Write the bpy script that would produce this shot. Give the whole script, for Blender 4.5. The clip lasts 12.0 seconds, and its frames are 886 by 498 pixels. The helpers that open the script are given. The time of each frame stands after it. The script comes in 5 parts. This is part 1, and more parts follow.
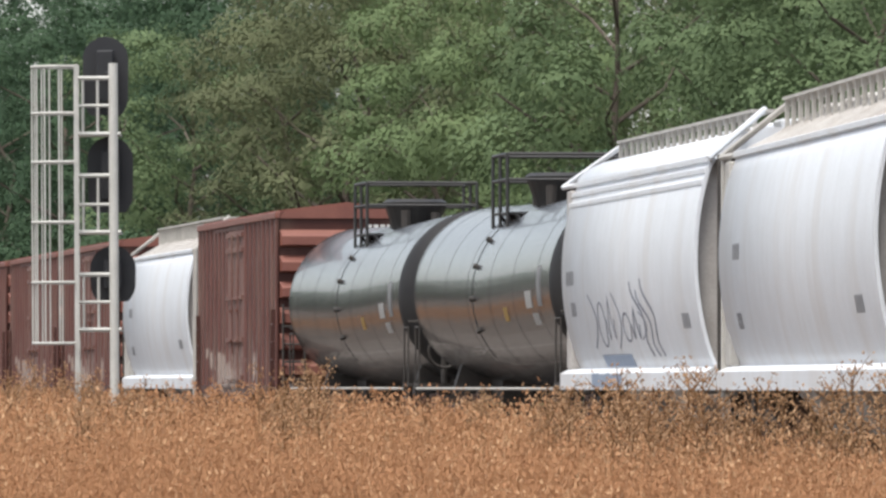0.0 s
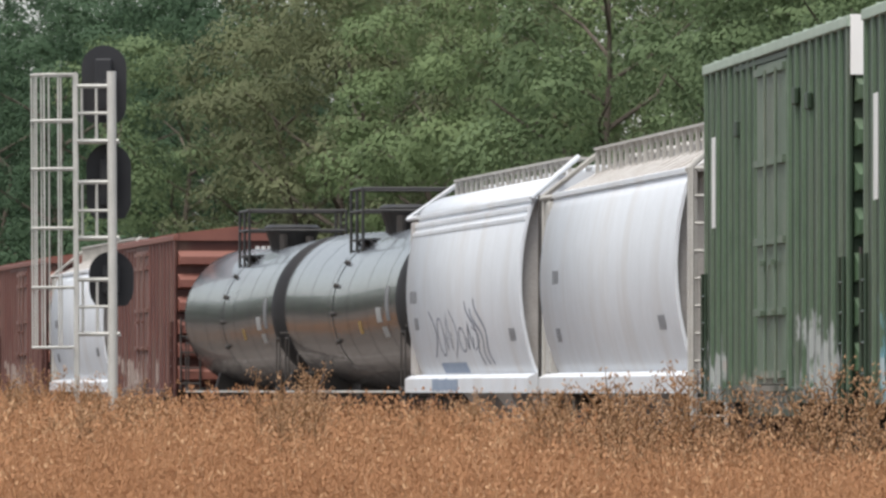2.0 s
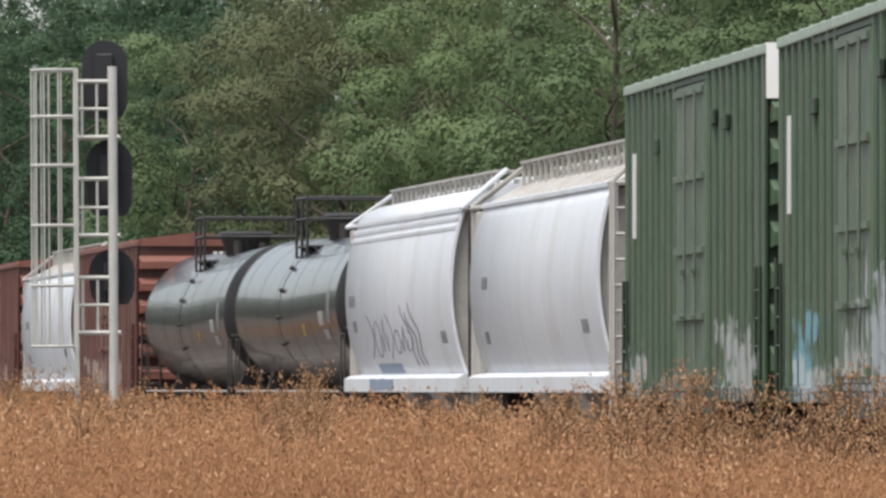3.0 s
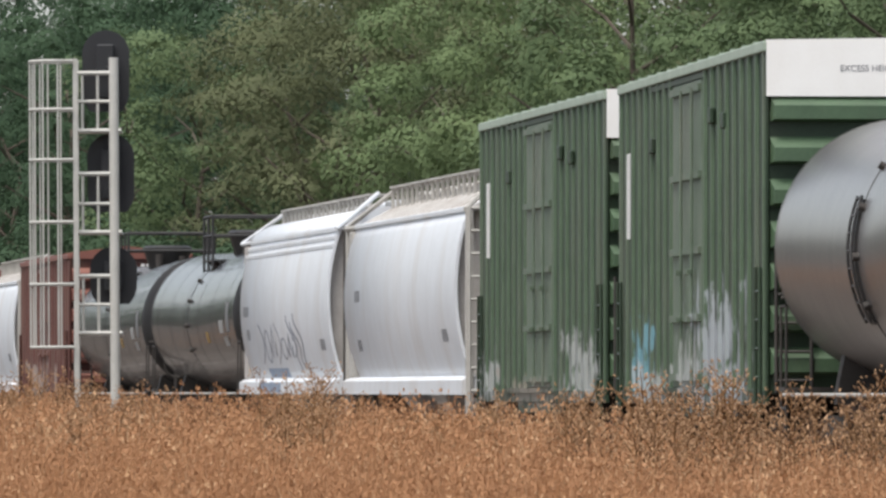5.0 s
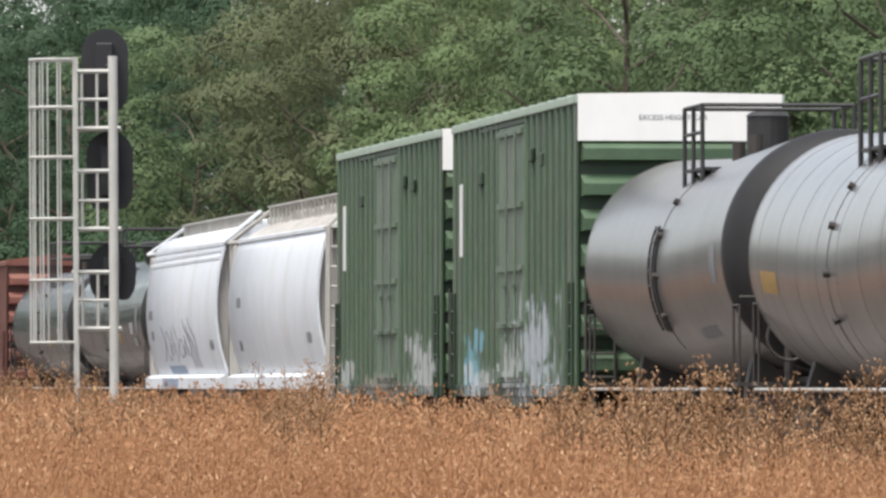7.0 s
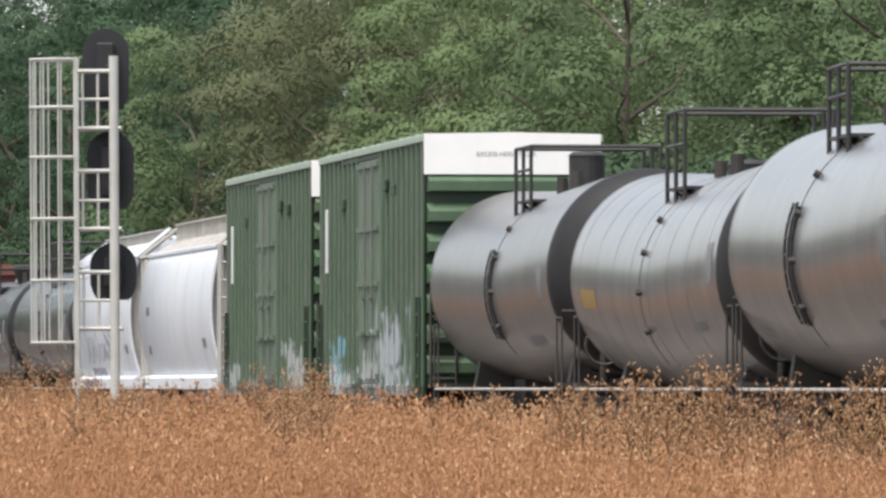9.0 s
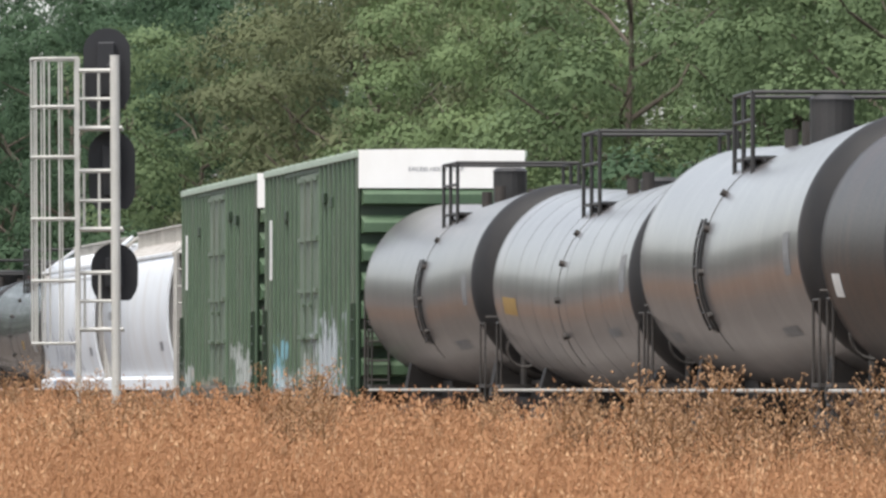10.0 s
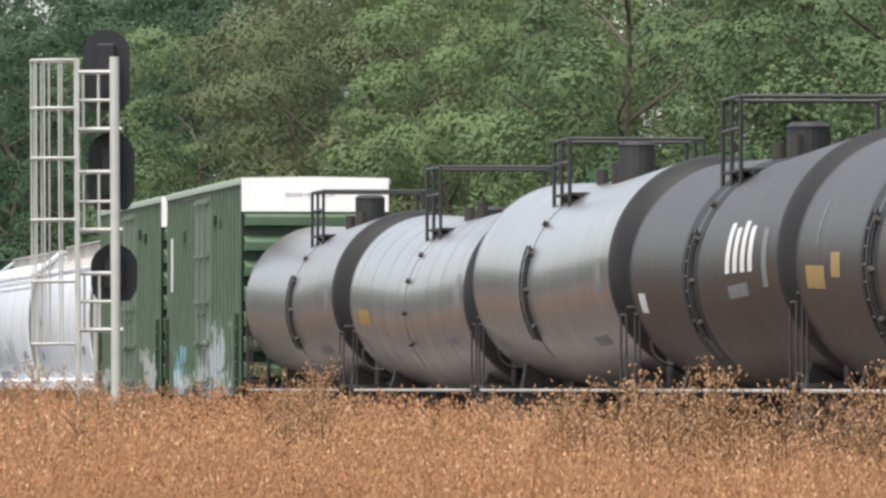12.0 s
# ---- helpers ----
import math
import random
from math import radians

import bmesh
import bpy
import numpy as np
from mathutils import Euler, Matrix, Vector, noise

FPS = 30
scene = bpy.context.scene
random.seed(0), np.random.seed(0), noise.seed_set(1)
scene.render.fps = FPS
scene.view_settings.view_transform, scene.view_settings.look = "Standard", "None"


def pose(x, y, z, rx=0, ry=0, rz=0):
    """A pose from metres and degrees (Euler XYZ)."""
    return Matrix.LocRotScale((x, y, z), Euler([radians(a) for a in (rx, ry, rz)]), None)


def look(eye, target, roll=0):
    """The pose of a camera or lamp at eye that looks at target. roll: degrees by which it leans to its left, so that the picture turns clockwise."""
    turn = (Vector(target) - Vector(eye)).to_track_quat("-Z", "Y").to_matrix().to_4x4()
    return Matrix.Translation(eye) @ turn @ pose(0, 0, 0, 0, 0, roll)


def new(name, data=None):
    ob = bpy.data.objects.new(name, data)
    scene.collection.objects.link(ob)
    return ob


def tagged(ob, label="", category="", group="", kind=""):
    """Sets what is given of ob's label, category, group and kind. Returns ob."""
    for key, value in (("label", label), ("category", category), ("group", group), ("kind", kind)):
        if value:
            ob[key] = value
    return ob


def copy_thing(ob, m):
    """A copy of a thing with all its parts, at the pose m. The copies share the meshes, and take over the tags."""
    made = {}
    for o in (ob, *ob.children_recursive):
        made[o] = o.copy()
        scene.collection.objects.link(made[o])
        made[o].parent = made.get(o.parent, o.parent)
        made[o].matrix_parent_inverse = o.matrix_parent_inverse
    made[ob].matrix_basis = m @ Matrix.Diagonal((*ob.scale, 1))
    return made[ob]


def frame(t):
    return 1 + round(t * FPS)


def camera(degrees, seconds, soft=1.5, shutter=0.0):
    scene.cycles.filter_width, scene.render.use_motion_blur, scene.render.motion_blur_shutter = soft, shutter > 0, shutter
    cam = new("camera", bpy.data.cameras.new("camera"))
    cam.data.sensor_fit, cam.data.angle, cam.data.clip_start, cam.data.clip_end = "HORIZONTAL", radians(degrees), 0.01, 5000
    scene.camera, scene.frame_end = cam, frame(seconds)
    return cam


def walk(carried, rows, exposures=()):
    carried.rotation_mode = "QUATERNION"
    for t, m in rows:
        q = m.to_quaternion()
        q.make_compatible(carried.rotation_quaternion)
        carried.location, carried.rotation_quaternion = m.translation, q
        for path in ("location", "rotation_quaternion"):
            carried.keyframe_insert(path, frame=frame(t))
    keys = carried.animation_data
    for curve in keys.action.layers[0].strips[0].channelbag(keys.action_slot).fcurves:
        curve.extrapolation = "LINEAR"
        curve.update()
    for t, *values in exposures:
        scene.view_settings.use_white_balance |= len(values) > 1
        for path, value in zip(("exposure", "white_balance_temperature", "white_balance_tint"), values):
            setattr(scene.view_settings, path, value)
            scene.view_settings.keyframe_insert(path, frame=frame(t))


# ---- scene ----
# camera: a long lens on a tripod beside the line, with small sways
LENS = 15595.0  # focal length in picture widths * 1568
EYE_Z = 0.997
cam = camera(math.degrees(2 * math.atan(784 / LENS)), 12.0, soft=2.7)


def cam_row(t, along, pan, tilt):
    """A camera pose from its place along the field and its small turns."""
    return t, pose(0, along, EYE_Z, 90 + math.degrees(math.atan(tilt / LENS)), 0, math.degrees(math.atan(pan / LENS)))


walk(cam, [cam_row(*r) for r in (
    (0.0, -1.63, -8.0, 243.1), (0.5, -3.60, -17.0, 244.2), (1.0, -3.86, -18.8, 246.8), (1.5, -3.38, -19.4, 249.4),
    (2.0, -3.50, -19.2, 249.2), (2.5, -2.43, -15.3, 249.3), (3.0, -1.81, -10.2, 248.2), (5.0, 2.43, 12.4, 252.5),
    (5.5, 2.12, 11.4, 249.1), (6.0, 2.23, 10.1, 247.5), (6.5, 1.69, 7.6, 244.8), (7.0, 1.13, 4.5, 243.4),
    (9.0, 1.24, 6.4, 243.7), (9.5, 1.03, 6.2, 243.8), (10.0, 1.85, 11.4, 245.5), (10.5, 2.16, 11.8, 246.8),
    (11.0, 1.32, 8.8, 244.9), (11.5, 1.23, 7.9, 245.7), (12.0, 1.36, 8.3, 245.9))],
     exposures=((0.0, 0.9), (1.5, 0.76), (2.5, 0.69), (5.5, 0.68), (7.0, 0.92), (9.5, 0.96), (12.0, 1.05)))

# ---- overcast daylight
SUN_EL, SUN_AZ = radians(66), radians(215)
world = bpy.data.worlds.new("overcast_sky")
scene.world = world
world.use_nodes = True
wn = world.node_tree.nodes
wl = world.node_tree.links
wn.clear()
sky = wn.new("ShaderNodeTexSky")
sky.sky_type = "NISHITA"
sky.sun_disc = False
sky.sun_elevation, sky.sun_rotation = SUN_EL, SUN_AZ
sky.air_density, sky.dust_density = 1.0, 2.0
pale = wn.new("ShaderNodeHueSaturation")
pale.inputs["Saturation"].default_value = 0.42
wbg = wn.new("ShaderNodeBackground")
wbg.inputs["Strength"].default_value = 0.14
wout = wn.new("ShaderNodeOutputWorld")
wl.new(sky.outputs[0], pale.inputs["Color"])
wl.new(pale.outputs[0], wbg.inputs["Color"])
wl.new(wbg.outputs[0], wout.inputs["Surface"])
sun = new("sun", bpy.data.lights.new("sun", "SUN"))
sun.data.energy, sun.data.angle, sun.data.color = 2.0, radians(24), (1.0, 0.965, 0.915)
sun_dir = Vector((math.sin(SUN_AZ) * math.cos(SUN_EL), math.cos(SUN_AZ) * math.cos(SUN_EL), math.sin(SUN_EL)))
sun.matrix_world = look(sun_dir * 200, (0, 0, 0))


# ---- materials
def mat(name, c1, c2=None, rough=0.6, metal=0.0, scale=2.0, fine=30.0, bump=0.15, dist=0.01, spec=0.5,
        island=0.0, obrand=0.0, stain=None, stain_amt=0.0, stain_scale=(1.5, 1.5, 0.4), coat=0.0, coat_rough=0.03):
    """Two-scale coloured surface: broad patches, fine grain, an optional streaky stain, relief."""
    m = bpy.data.materials.new(name)
    m.use_nodes = True
    nt = m.node_tree
    n, l = nt.nodes, nt.links
    b = n["Principled BSDF"]
    c2 = c2 or tuple(v * 0.75 for v in c1)
    tc = n.new("ShaderNodeTexCoord")
    big = n.new("ShaderNodeTexNoise")
    big.inputs["Scale"].default_value, big.inputs["Detail"].default_value = scale, 5
    small = n.new("ShaderNodeTexNoise")
    small.inputs["Scale"].default_value, small.inputs["Detail"].default_value = fine, 4
    l.new(tc.outputs["Object"], big.inputs["Vector"])
    l.new(tc.outputs["Object"], small.inputs["Vector"])
    add = n.new("ShaderNodeMath")
    add.operation = "MULTIPLY_ADD"
    add.inputs[1].default_value = 0.4
    l.new(small.outputs["Fac"], add.inputs[0])
    half = n.new("ShaderNodeMath")
    half.operation = "MULTIPLY"
    half.inputs[1].default_value = 0.6
    l.new(big.outputs["Fac"], half.inputs[0])
    l.new(half.outputs[0], add.inputs[2])
    fac = add.outputs[0]
    ramp = n.new("ShaderNodeMapRange")
    ramp.inputs["From Min"].default_value, ramp.inputs["From Max"].default_value = 0.33, 0.67
    l.new(fac, ramp.inputs["Value"])
    fac = ramp.outputs[0]
    for amt, node, out in ((island, "ShaderNodeNewGeometry", "Random Per Island"), (obrand, "ShaderNodeObjectInfo", "Random")):
        if amt:
            g = n.new(node)
            mx = n.new("ShaderNodeMix")
            mx.inputs["Factor"].default_value = amt
            l.new(fac, mx.inputs[2])
            l.new(g.outputs[out], mx.inputs[3])
            fac = mx.outputs[0]
    mix = n.new("ShaderNodeMix")
    mix.data_type = "RGBA"
    mix.inputs[6].default_value = (*c1, 1)
    mix.inputs[7].default_value = (*c2, 1)
    l.new(fac, mix.inputs[0])
    col = mix.outputs[2]
    if stain:
        mp = n.new("ShaderNodeMapping")
        mp.inputs["Scale"].default_value = stain_scale
        st = n.new("ShaderNodeTexNoise")
        st.inputs["Scale"].default_value, st.inputs["Detail"].default_value = 1.0, 6
        l.new(tc.outputs["Object"], mp.inputs["Vector"])
        l.new(mp.outputs[0], st.inputs["Vector"])
        mr = n.new("ShaderNodeMapRange")
        mr.inputs["From Min"].default_value, mr.inputs["From Max"].default_value = 0.48, 0.72
        mr.inputs["To Max"].default_value = stain_amt
        l.new(st.outputs["Fac"], mr.inputs["Value"])
        m2 = n.new("ShaderNodeMix")
        m2.data_type = "RGBA"
        m2.inputs[7].default_value = (*stain, 1)
        l.new(mr.outputs[0], m2.inputs[0])
        l.new(col, m2.inputs[6])
        col = m2.outputs[2]
    l.new(col, b.inputs["Base Color"])
    rr = n.new("ShaderNodeMapRange")
    rr.inputs["To Min"].default_value, rr.inputs["To Max"].default_value = max(rough - 0.08, 0.02), min(rough + 0.08, 1)
    l.new(small.outputs["Fac"], rr.inputs["Value"])
    l.new(rr.outputs[0], b.inputs["Roughness"])
    b.inputs["Metallic"].default_value = metal
    b.inputs["Specular IOR Level"].default_value = spec
    b.inputs["Coat Weight"].default_value = coat
    b.inputs["Coat Roughness"].default_value = coat_rough
    if bump:
        bp = n.new("ShaderNodeBump")
        bp.inputs["Strength"].default_value, bp.inputs["Distance"].default_value = bump, dist
        l.new(small.outputs["Fac"], bp.inputs["Height"])
        l.new(bp.outputs[0], b.inputs["Normal"])
    return m


def leaf_mat(name, c1, c2, trans=0.35, rough=0.7, isl=0.45, big=0.35):
    m = mat(name, c1, c2, rough=rough, spec=0.15, scale=big, fine=3.0, bump=0, island=isl, obrand=0.25)
    nt = m.node_tree
    b = nt.nodes["Principled BSDF"]
    out = nt.nodes["Material Output"]
    tr = nt.nodes.new("ShaderNodeBsdfTranslucent")
    sh = nt.nodes.new("ShaderNodeMixShader")
    sh.inputs[0].default_value = trans
    nt.links.new(b.inputs["Base Color"].links[0].from_socket, tr.inputs["Color"])
    nt.links.new(b.outputs[0], sh.inputs[1])
    nt.links.new(tr.outputs[0], sh.inputs[2])
    nt.links.new(sh.outputs[0], out.inputs["Surface"])
    return m


# side sheets darker than the posts: shade between posts put into the colour
M_GREEN = mat("shaded_green_carside_paint", (0.034, 0.056, 0.032), (0.022, 0.038, 0.023), 0.5, spec=0.3, stain=(0.055, 0.055, 0.042), stain_amt=0.5)
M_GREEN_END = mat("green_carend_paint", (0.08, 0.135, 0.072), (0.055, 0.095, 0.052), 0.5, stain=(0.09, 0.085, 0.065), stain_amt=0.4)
# posts lighter: partly chalky fade, partly the light on them put into colour
M_GREEN_POST = mat("chalky_lit_green_post_paint", (0.09, 0.14, 0.08), (0.06, 0.098, 0.055), 0.55, stain=(0.13, 0.13, 0.11), stain_amt=0.5)
M_GREEN_DOOR = mat("faded_green_door_paint", (0.118, 0.16, 0.108), (0.08, 0.112, 0.074), 0.55, stain=(0.2, 0.19, 0.16), stain_amt=0.5)
M_EAVE = mat("weathered_pale_green_steel", (0.36, 0.42, 0.34), (0.26, 0.32, 0.25), 0.55)
M_WHITE_END = mat("white_band_paint", (0.9, 0.885, 0.85), (0.86, 0.84, 0.8), 0.5, stain=(0.6, 0.52, 0.45), stain_amt=0.15)
# darker than its posts: the shade of the bays is in this red
M_BROWN = mat("shaded_oxide_red_carside_paint", (0.078, 0.027, 0.02), (0.052, 0.02, 0.016), 0.55, spec=0.3, stain=(0.16, 0.11, 0.08), stain_amt=0.45)
# oxide posts likewise lighter: some fade, some light put into the colour
M_BROWN_POST = mat("chalky_lit_oxide_post_paint", (0.145, 0.052, 0.038), (0.098, 0.036, 0.028), 0.6, stain=(0.2, 0.14, 0.11), stain_amt=0.45)
M_BROWN_DOOR = mat("faded_oxide_door_paint", (0.17, 0.075, 0.056), (0.12, 0.05, 0.038), 0.6, stain=(0.3, 0.22, 0.17), stain_amt=0.4)
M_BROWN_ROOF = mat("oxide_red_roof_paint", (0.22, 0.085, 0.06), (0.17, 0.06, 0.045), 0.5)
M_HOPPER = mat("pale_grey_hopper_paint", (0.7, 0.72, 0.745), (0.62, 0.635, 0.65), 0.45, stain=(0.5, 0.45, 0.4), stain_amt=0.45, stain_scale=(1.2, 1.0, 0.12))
# hopper ends, darker than the sides: the bay shade is put into this grey
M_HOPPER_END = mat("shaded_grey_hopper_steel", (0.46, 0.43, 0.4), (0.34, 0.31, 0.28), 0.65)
M_HOPPER_ROOF = mat("dusty_hopper_roof", (0.62, 0.6, 0.57), (0.46, 0.43, 0.4), 0.55, stain=(0.33, 0.28, 0.24), stain_amt=0.5)
M_GREY_FRAME = mat("weathered_grey_steel", (0.48, 0.46, 0.42), (0.34, 0.32, 0.29), 0.6)
M_TANK_A = mat("glossy_black_tank_paint", (0.022, 0.022, 0.024), (0.035, 0.035, 0.036), 0.23, bump=0.012, spec=0.5, stain=(0.08, 0.078, 0.075), stain_amt=0.4, coat=0.2)
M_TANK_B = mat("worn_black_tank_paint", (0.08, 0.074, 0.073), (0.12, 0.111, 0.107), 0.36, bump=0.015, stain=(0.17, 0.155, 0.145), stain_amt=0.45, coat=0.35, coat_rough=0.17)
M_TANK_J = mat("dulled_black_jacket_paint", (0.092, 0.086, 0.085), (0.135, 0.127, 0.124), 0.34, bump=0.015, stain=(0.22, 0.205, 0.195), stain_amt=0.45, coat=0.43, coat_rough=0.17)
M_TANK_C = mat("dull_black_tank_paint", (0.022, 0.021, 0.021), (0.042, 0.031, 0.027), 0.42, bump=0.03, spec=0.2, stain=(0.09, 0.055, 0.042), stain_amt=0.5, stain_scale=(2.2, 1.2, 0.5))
# tank ends near black: lack of sky sheen put into colour; also belt stain
M_HEAD = mat("tank_end_shade_and_belt_stain", (0.014, 0.014, 0.015), (0.024, 0.022, 0.021), 0.62, spec=0.3, stain=(0.045, 0.038, 0.032), stain_amt=0.4)
M_BLACK = mat("black_steel", (0.018, 0.018, 0.018), (0.035, 0.032, 0.03), 0.5)
M_DARK = mat("dirty_underframe_steel", (0.03, 0.027, 0.024), (0.055, 0.045, 0.038), 0.7)
M_RUST = mat("rusty_steel", (0.13, 0.07, 0.045), (0.07, 0.045, 0.035), 0.75)
M_RAILTOP = mat("rail_steel", (0.2, 0.16, 0.13), (0.12, 0.09, 0.07), 0.45, metal=0.6)
M_PLATE_W = mat("white_stencil_paint", (0.72, 0.71, 0.68), (0.6, 0.59, 0.56), 0.5)
M_MARK = mat("dulled_white_marking", (0.36, 0.355, 0.34), (0.28, 0.275, 0.26), 0.55)
M_PLATE_Y = mat("yellow_placard_paint", (0.36, 0.22, 0.05), (0.28, 0.17, 0.045), 0.5)
M_STENCIL = mat("dark_stencil_paint", (0.2, 0.2, 0.21), (0.28, 0.28, 0.29), 0.6)
M_SPRAY_G = mat("grey_spray_paint", (0.17, 0.18, 0.22), (0.27, 0.28, 0.33), 0.6, scale=5, fine=60)
M_SILL_PATCH = mat("blue_grey_patch_paint", (0.2, 0.25, 0.33), (0.27, 0.32, 0.4), 0.6, scale=3)
M_SPRAY_W = mat("pale_spray_paint", (0.2, 0.2, 0.2), (0.13, 0.13, 0.13), 0.6, scale=5, fine=60)
M_SIGNAL = mat("aluminium_signal_paint", (0.55, 0.535, 0.49), (0.4, 0.39, 0.355), 0.5, fine=60)
M_SIGBLACK = mat("matt_black_signal_paint", (0.012, 0.012, 0.014), (0.02, 0.02, 0.022), 0.6)
M_LENS = mat("dark_signal_glass", (0.02, 0.02, 0.02), (0.03, 0.03, 0.03), 0.1, bump=0)
M_BALLAST = mat("grey_brown_ballast", (0.2, 0.165, 0.14), (0.1, 0.085, 0.075), 0.9, scale=6, fine=25, bump=0.8, dist=0.05)
M_TIE = mat("creosoted_sleeper", (0.07, 0.055, 0.045), (0.045, 0.038, 0.033), 0.85)
M_GROUND = mat("dry_field_soil", (0.11, 0.086, 0.066), (0.072, 0.056, 0.044), 0.95, scale=0.3, fine=8, bump=0.5, dist=0.05)
M_GRASS = leaf_mat("dry_grass", (0.59, 0.316, 0.155), (0.35, 0.168, 0.078), 0.4, isl=0.25, big=0.7)
M_SEED = leaf_mat("dry_seed_heads", (0.63, 0.356, 0.19), (0.37, 0.183, 0.089), 0.35, isl=0.2, big=0.7)
M_PALE = leaf_mat("pale_straw", (0.8, 0.55, 0.34), (0.6, 0.36, 0.19), 0.3, isl=0.5)
M_WEED = leaf_mat("dead_weed_stems", (0.34, 0.19, 0.09), (0.16, 0.085, 0.04), 0.1)
M_WEEDHEAD = leaf_mat("dead_weed_heads", (0.66, 0.42, 0.24), (0.13, 0.062, 0.032), 0.15, isl=0.7)
M_WEEDDARK = leaf_mat("dark_weed_heads", (0.17, 0.085, 0.045), (0.06, 0.03, 0.02), 0.1, isl=0.7)
M_BARK = mat("grey_brown_bark", (0.12, 0.095, 0.07), (0.07, 0.055, 0.042), 0.9, scale=3, fine=18, bump=0.6, dist=0.03)
M_LEAF = [leaf_mat("deep_green_leaves", (0.07, 0.115, 0.058), (0.042, 0.076, 0.043), trans=0.22, isl=0.08),
          leaf_mat("mid_green_leaves", (0.16, 0.213, 0.1), (0.095, 0.142, 0.068), trans=0.22, isl=0.08),
          leaf_mat("yellow_green_leaves", (0.17, 0.225, 0.1), (0.108, 0.155, 0.07), trans=0.22, isl=0.08),
          leaf_mat("olive_brown_leaves", (0.15, 0.165, 0.082), (0.098, 0.112, 0.06), trans=0.22, isl=0.08)]


def sprayed(name, base, spots):
    """A copy of a paint with ragged sprayed spots (x0, x1, z0, z1, colour) in the car's own space."""
    m = base.copy()
    m.name = name
    n, l = m.node_tree.nodes, m.node_tree.links
    b = n["Principled BSDF"]
    tc = n.new("ShaderNodeTexCoord")
    sep = n.new("ShaderNodeSeparateXYZ")
    l.new(tc.outputs["Object"], sep.inputs[0])
    mp = n.new("ShaderNodeMapping")
    mp.inputs["Scale"].default_value = (2.6, 2.6, 1.1)
    rag = n.new("ShaderNodeTexNoise")
    rag.inputs["Scale"].default_value, rag.inputs["Detail"].default_value = 2.2, 9
    l.new(tc.outputs["Object"], mp.inputs[0])
    l.new(mp.outputs[0], rag.inputs["Vector"])

    def op(kind, a, c):
        k = n.new("ShaderNodeMath")
        k.operation = kind
        for i, v in enumerate((a, c)):
            if isinstance(v, (int, float)):
                k.inputs[i].default_value = v
            else:
                l.new(v, k.inputs[i])
        return k.outputs[0]

    col = b.inputs["Base Color"].links[0].from_socket
    for x0, x1, z0, z1, rgb in spots:
        dx = op("DIVIDE", op("ABSOLUTE", op("SUBTRACT", sep.outputs[0], (x0 + x1) / 2), 0), (x1 - x0) / 2)
        dz = op("DIVIDE", op("ABSOLUTE", op("SUBTRACT", sep.outputs[2], (z0 + z1) / 2), 0), (z1 - z0) / 2)
        far = op("MAXIMUM", dx, dz)
        inside = op("SUBTRACT", 1.25, far)
        val = op("MULTIPLY", op("SUBTRACT", op("ADD", op("MULTIPLY", inside, 0.3), rag.outputs["Fac"]), 0.65), 7.0)
        k = n.new("ShaderNodeClamp")
        k.inputs["Max"].default_value = 0.56
        l.new(val, k.inputs[0])
        mx = n.new("ShaderNodeMix")
        mx.data_type = "RGBA"
        l.new(k.outputs[0], mx.inputs[0])
        l.new(col, mx.inputs[6])
        mx.inputs[7].default_value = (*rgb, 1)
        col = mx.outputs[2]
    l.new(col, b.inputs["Base Color"])
    return m


# ---- mesh helpers
def link_mesh(name, bm, material, parent=None, label="", smooth=False):
    me = bpy.data.meshes.new(name)
    bm.normal_update()
    bm.to_mesh(me)
    bm.free()
    me.materials.append(material)
    if smooth:
        me.shade_smooth()
    ob = new(name, me)
    if parent:
        ob.parent = parent
    if label:
        ob["label"] = label
    return ob


def part(name, bm, material, parent, label="", smooth=False):
    return link_mesh(name, bm, material, parent, label, smooth)


def raw(name, verts, faces, material, parent=None):
    me = bpy.data.meshes.new(name)
    me.from_pydata(verts, [], faces)
    me.materials.append(material)
    ob = new(name, me)
    if parent:
        ob.parent = parent
    return ob


def box(bm, x0, x1, y0, y1, z0, z1):
    v = [bm.verts.new(p) for p in ((x0, y0, z0), (x1, y0, z0), (x1, y1, z0), (x0, y1, z0),
                                   (x0, y0, z1), (x1, y0, z1), (x1, y1, z1), (x0, y1, z1))]
    for f in ((3, 2, 1, 0), (4, 5, 6, 7), (0, 1, 5, 4), (1, 2, 6, 5), (2, 3, 7, 6), (3, 0, 4, 7)):
        bm.faces.new([v[i] for i in f])
    return v


def bar(bm, p, q, r, n=6, r2=None):
    """A round bar from p to q."""
    p, q = Vector(p), Vector(q)
    d = q - p
    rot = d.to_track_quat("Z", "Y").to_matrix()
    r2 = r if r2 is None else r2
    a = [bm.verts.new(p + rot @ Vector((r * math.cos(k * 2 * math.pi / n), r * math.sin(k * 2 * math.pi / n), 0))) for k in range(n)]
    b = [bm.verts.new(q + rot @ Vector((r2 * math.cos(k * 2 * math.pi / n), r2 * math.sin(k * 2 * math.pi / n), 0))) for k in range(n)]
    for k in range(n):
        bm.faces.new((a[k], a[(k + 1) % n], b[(k + 1) % n], b[k]))
    bm.faces.new(a[::-1])
    bm.faces.new(b)


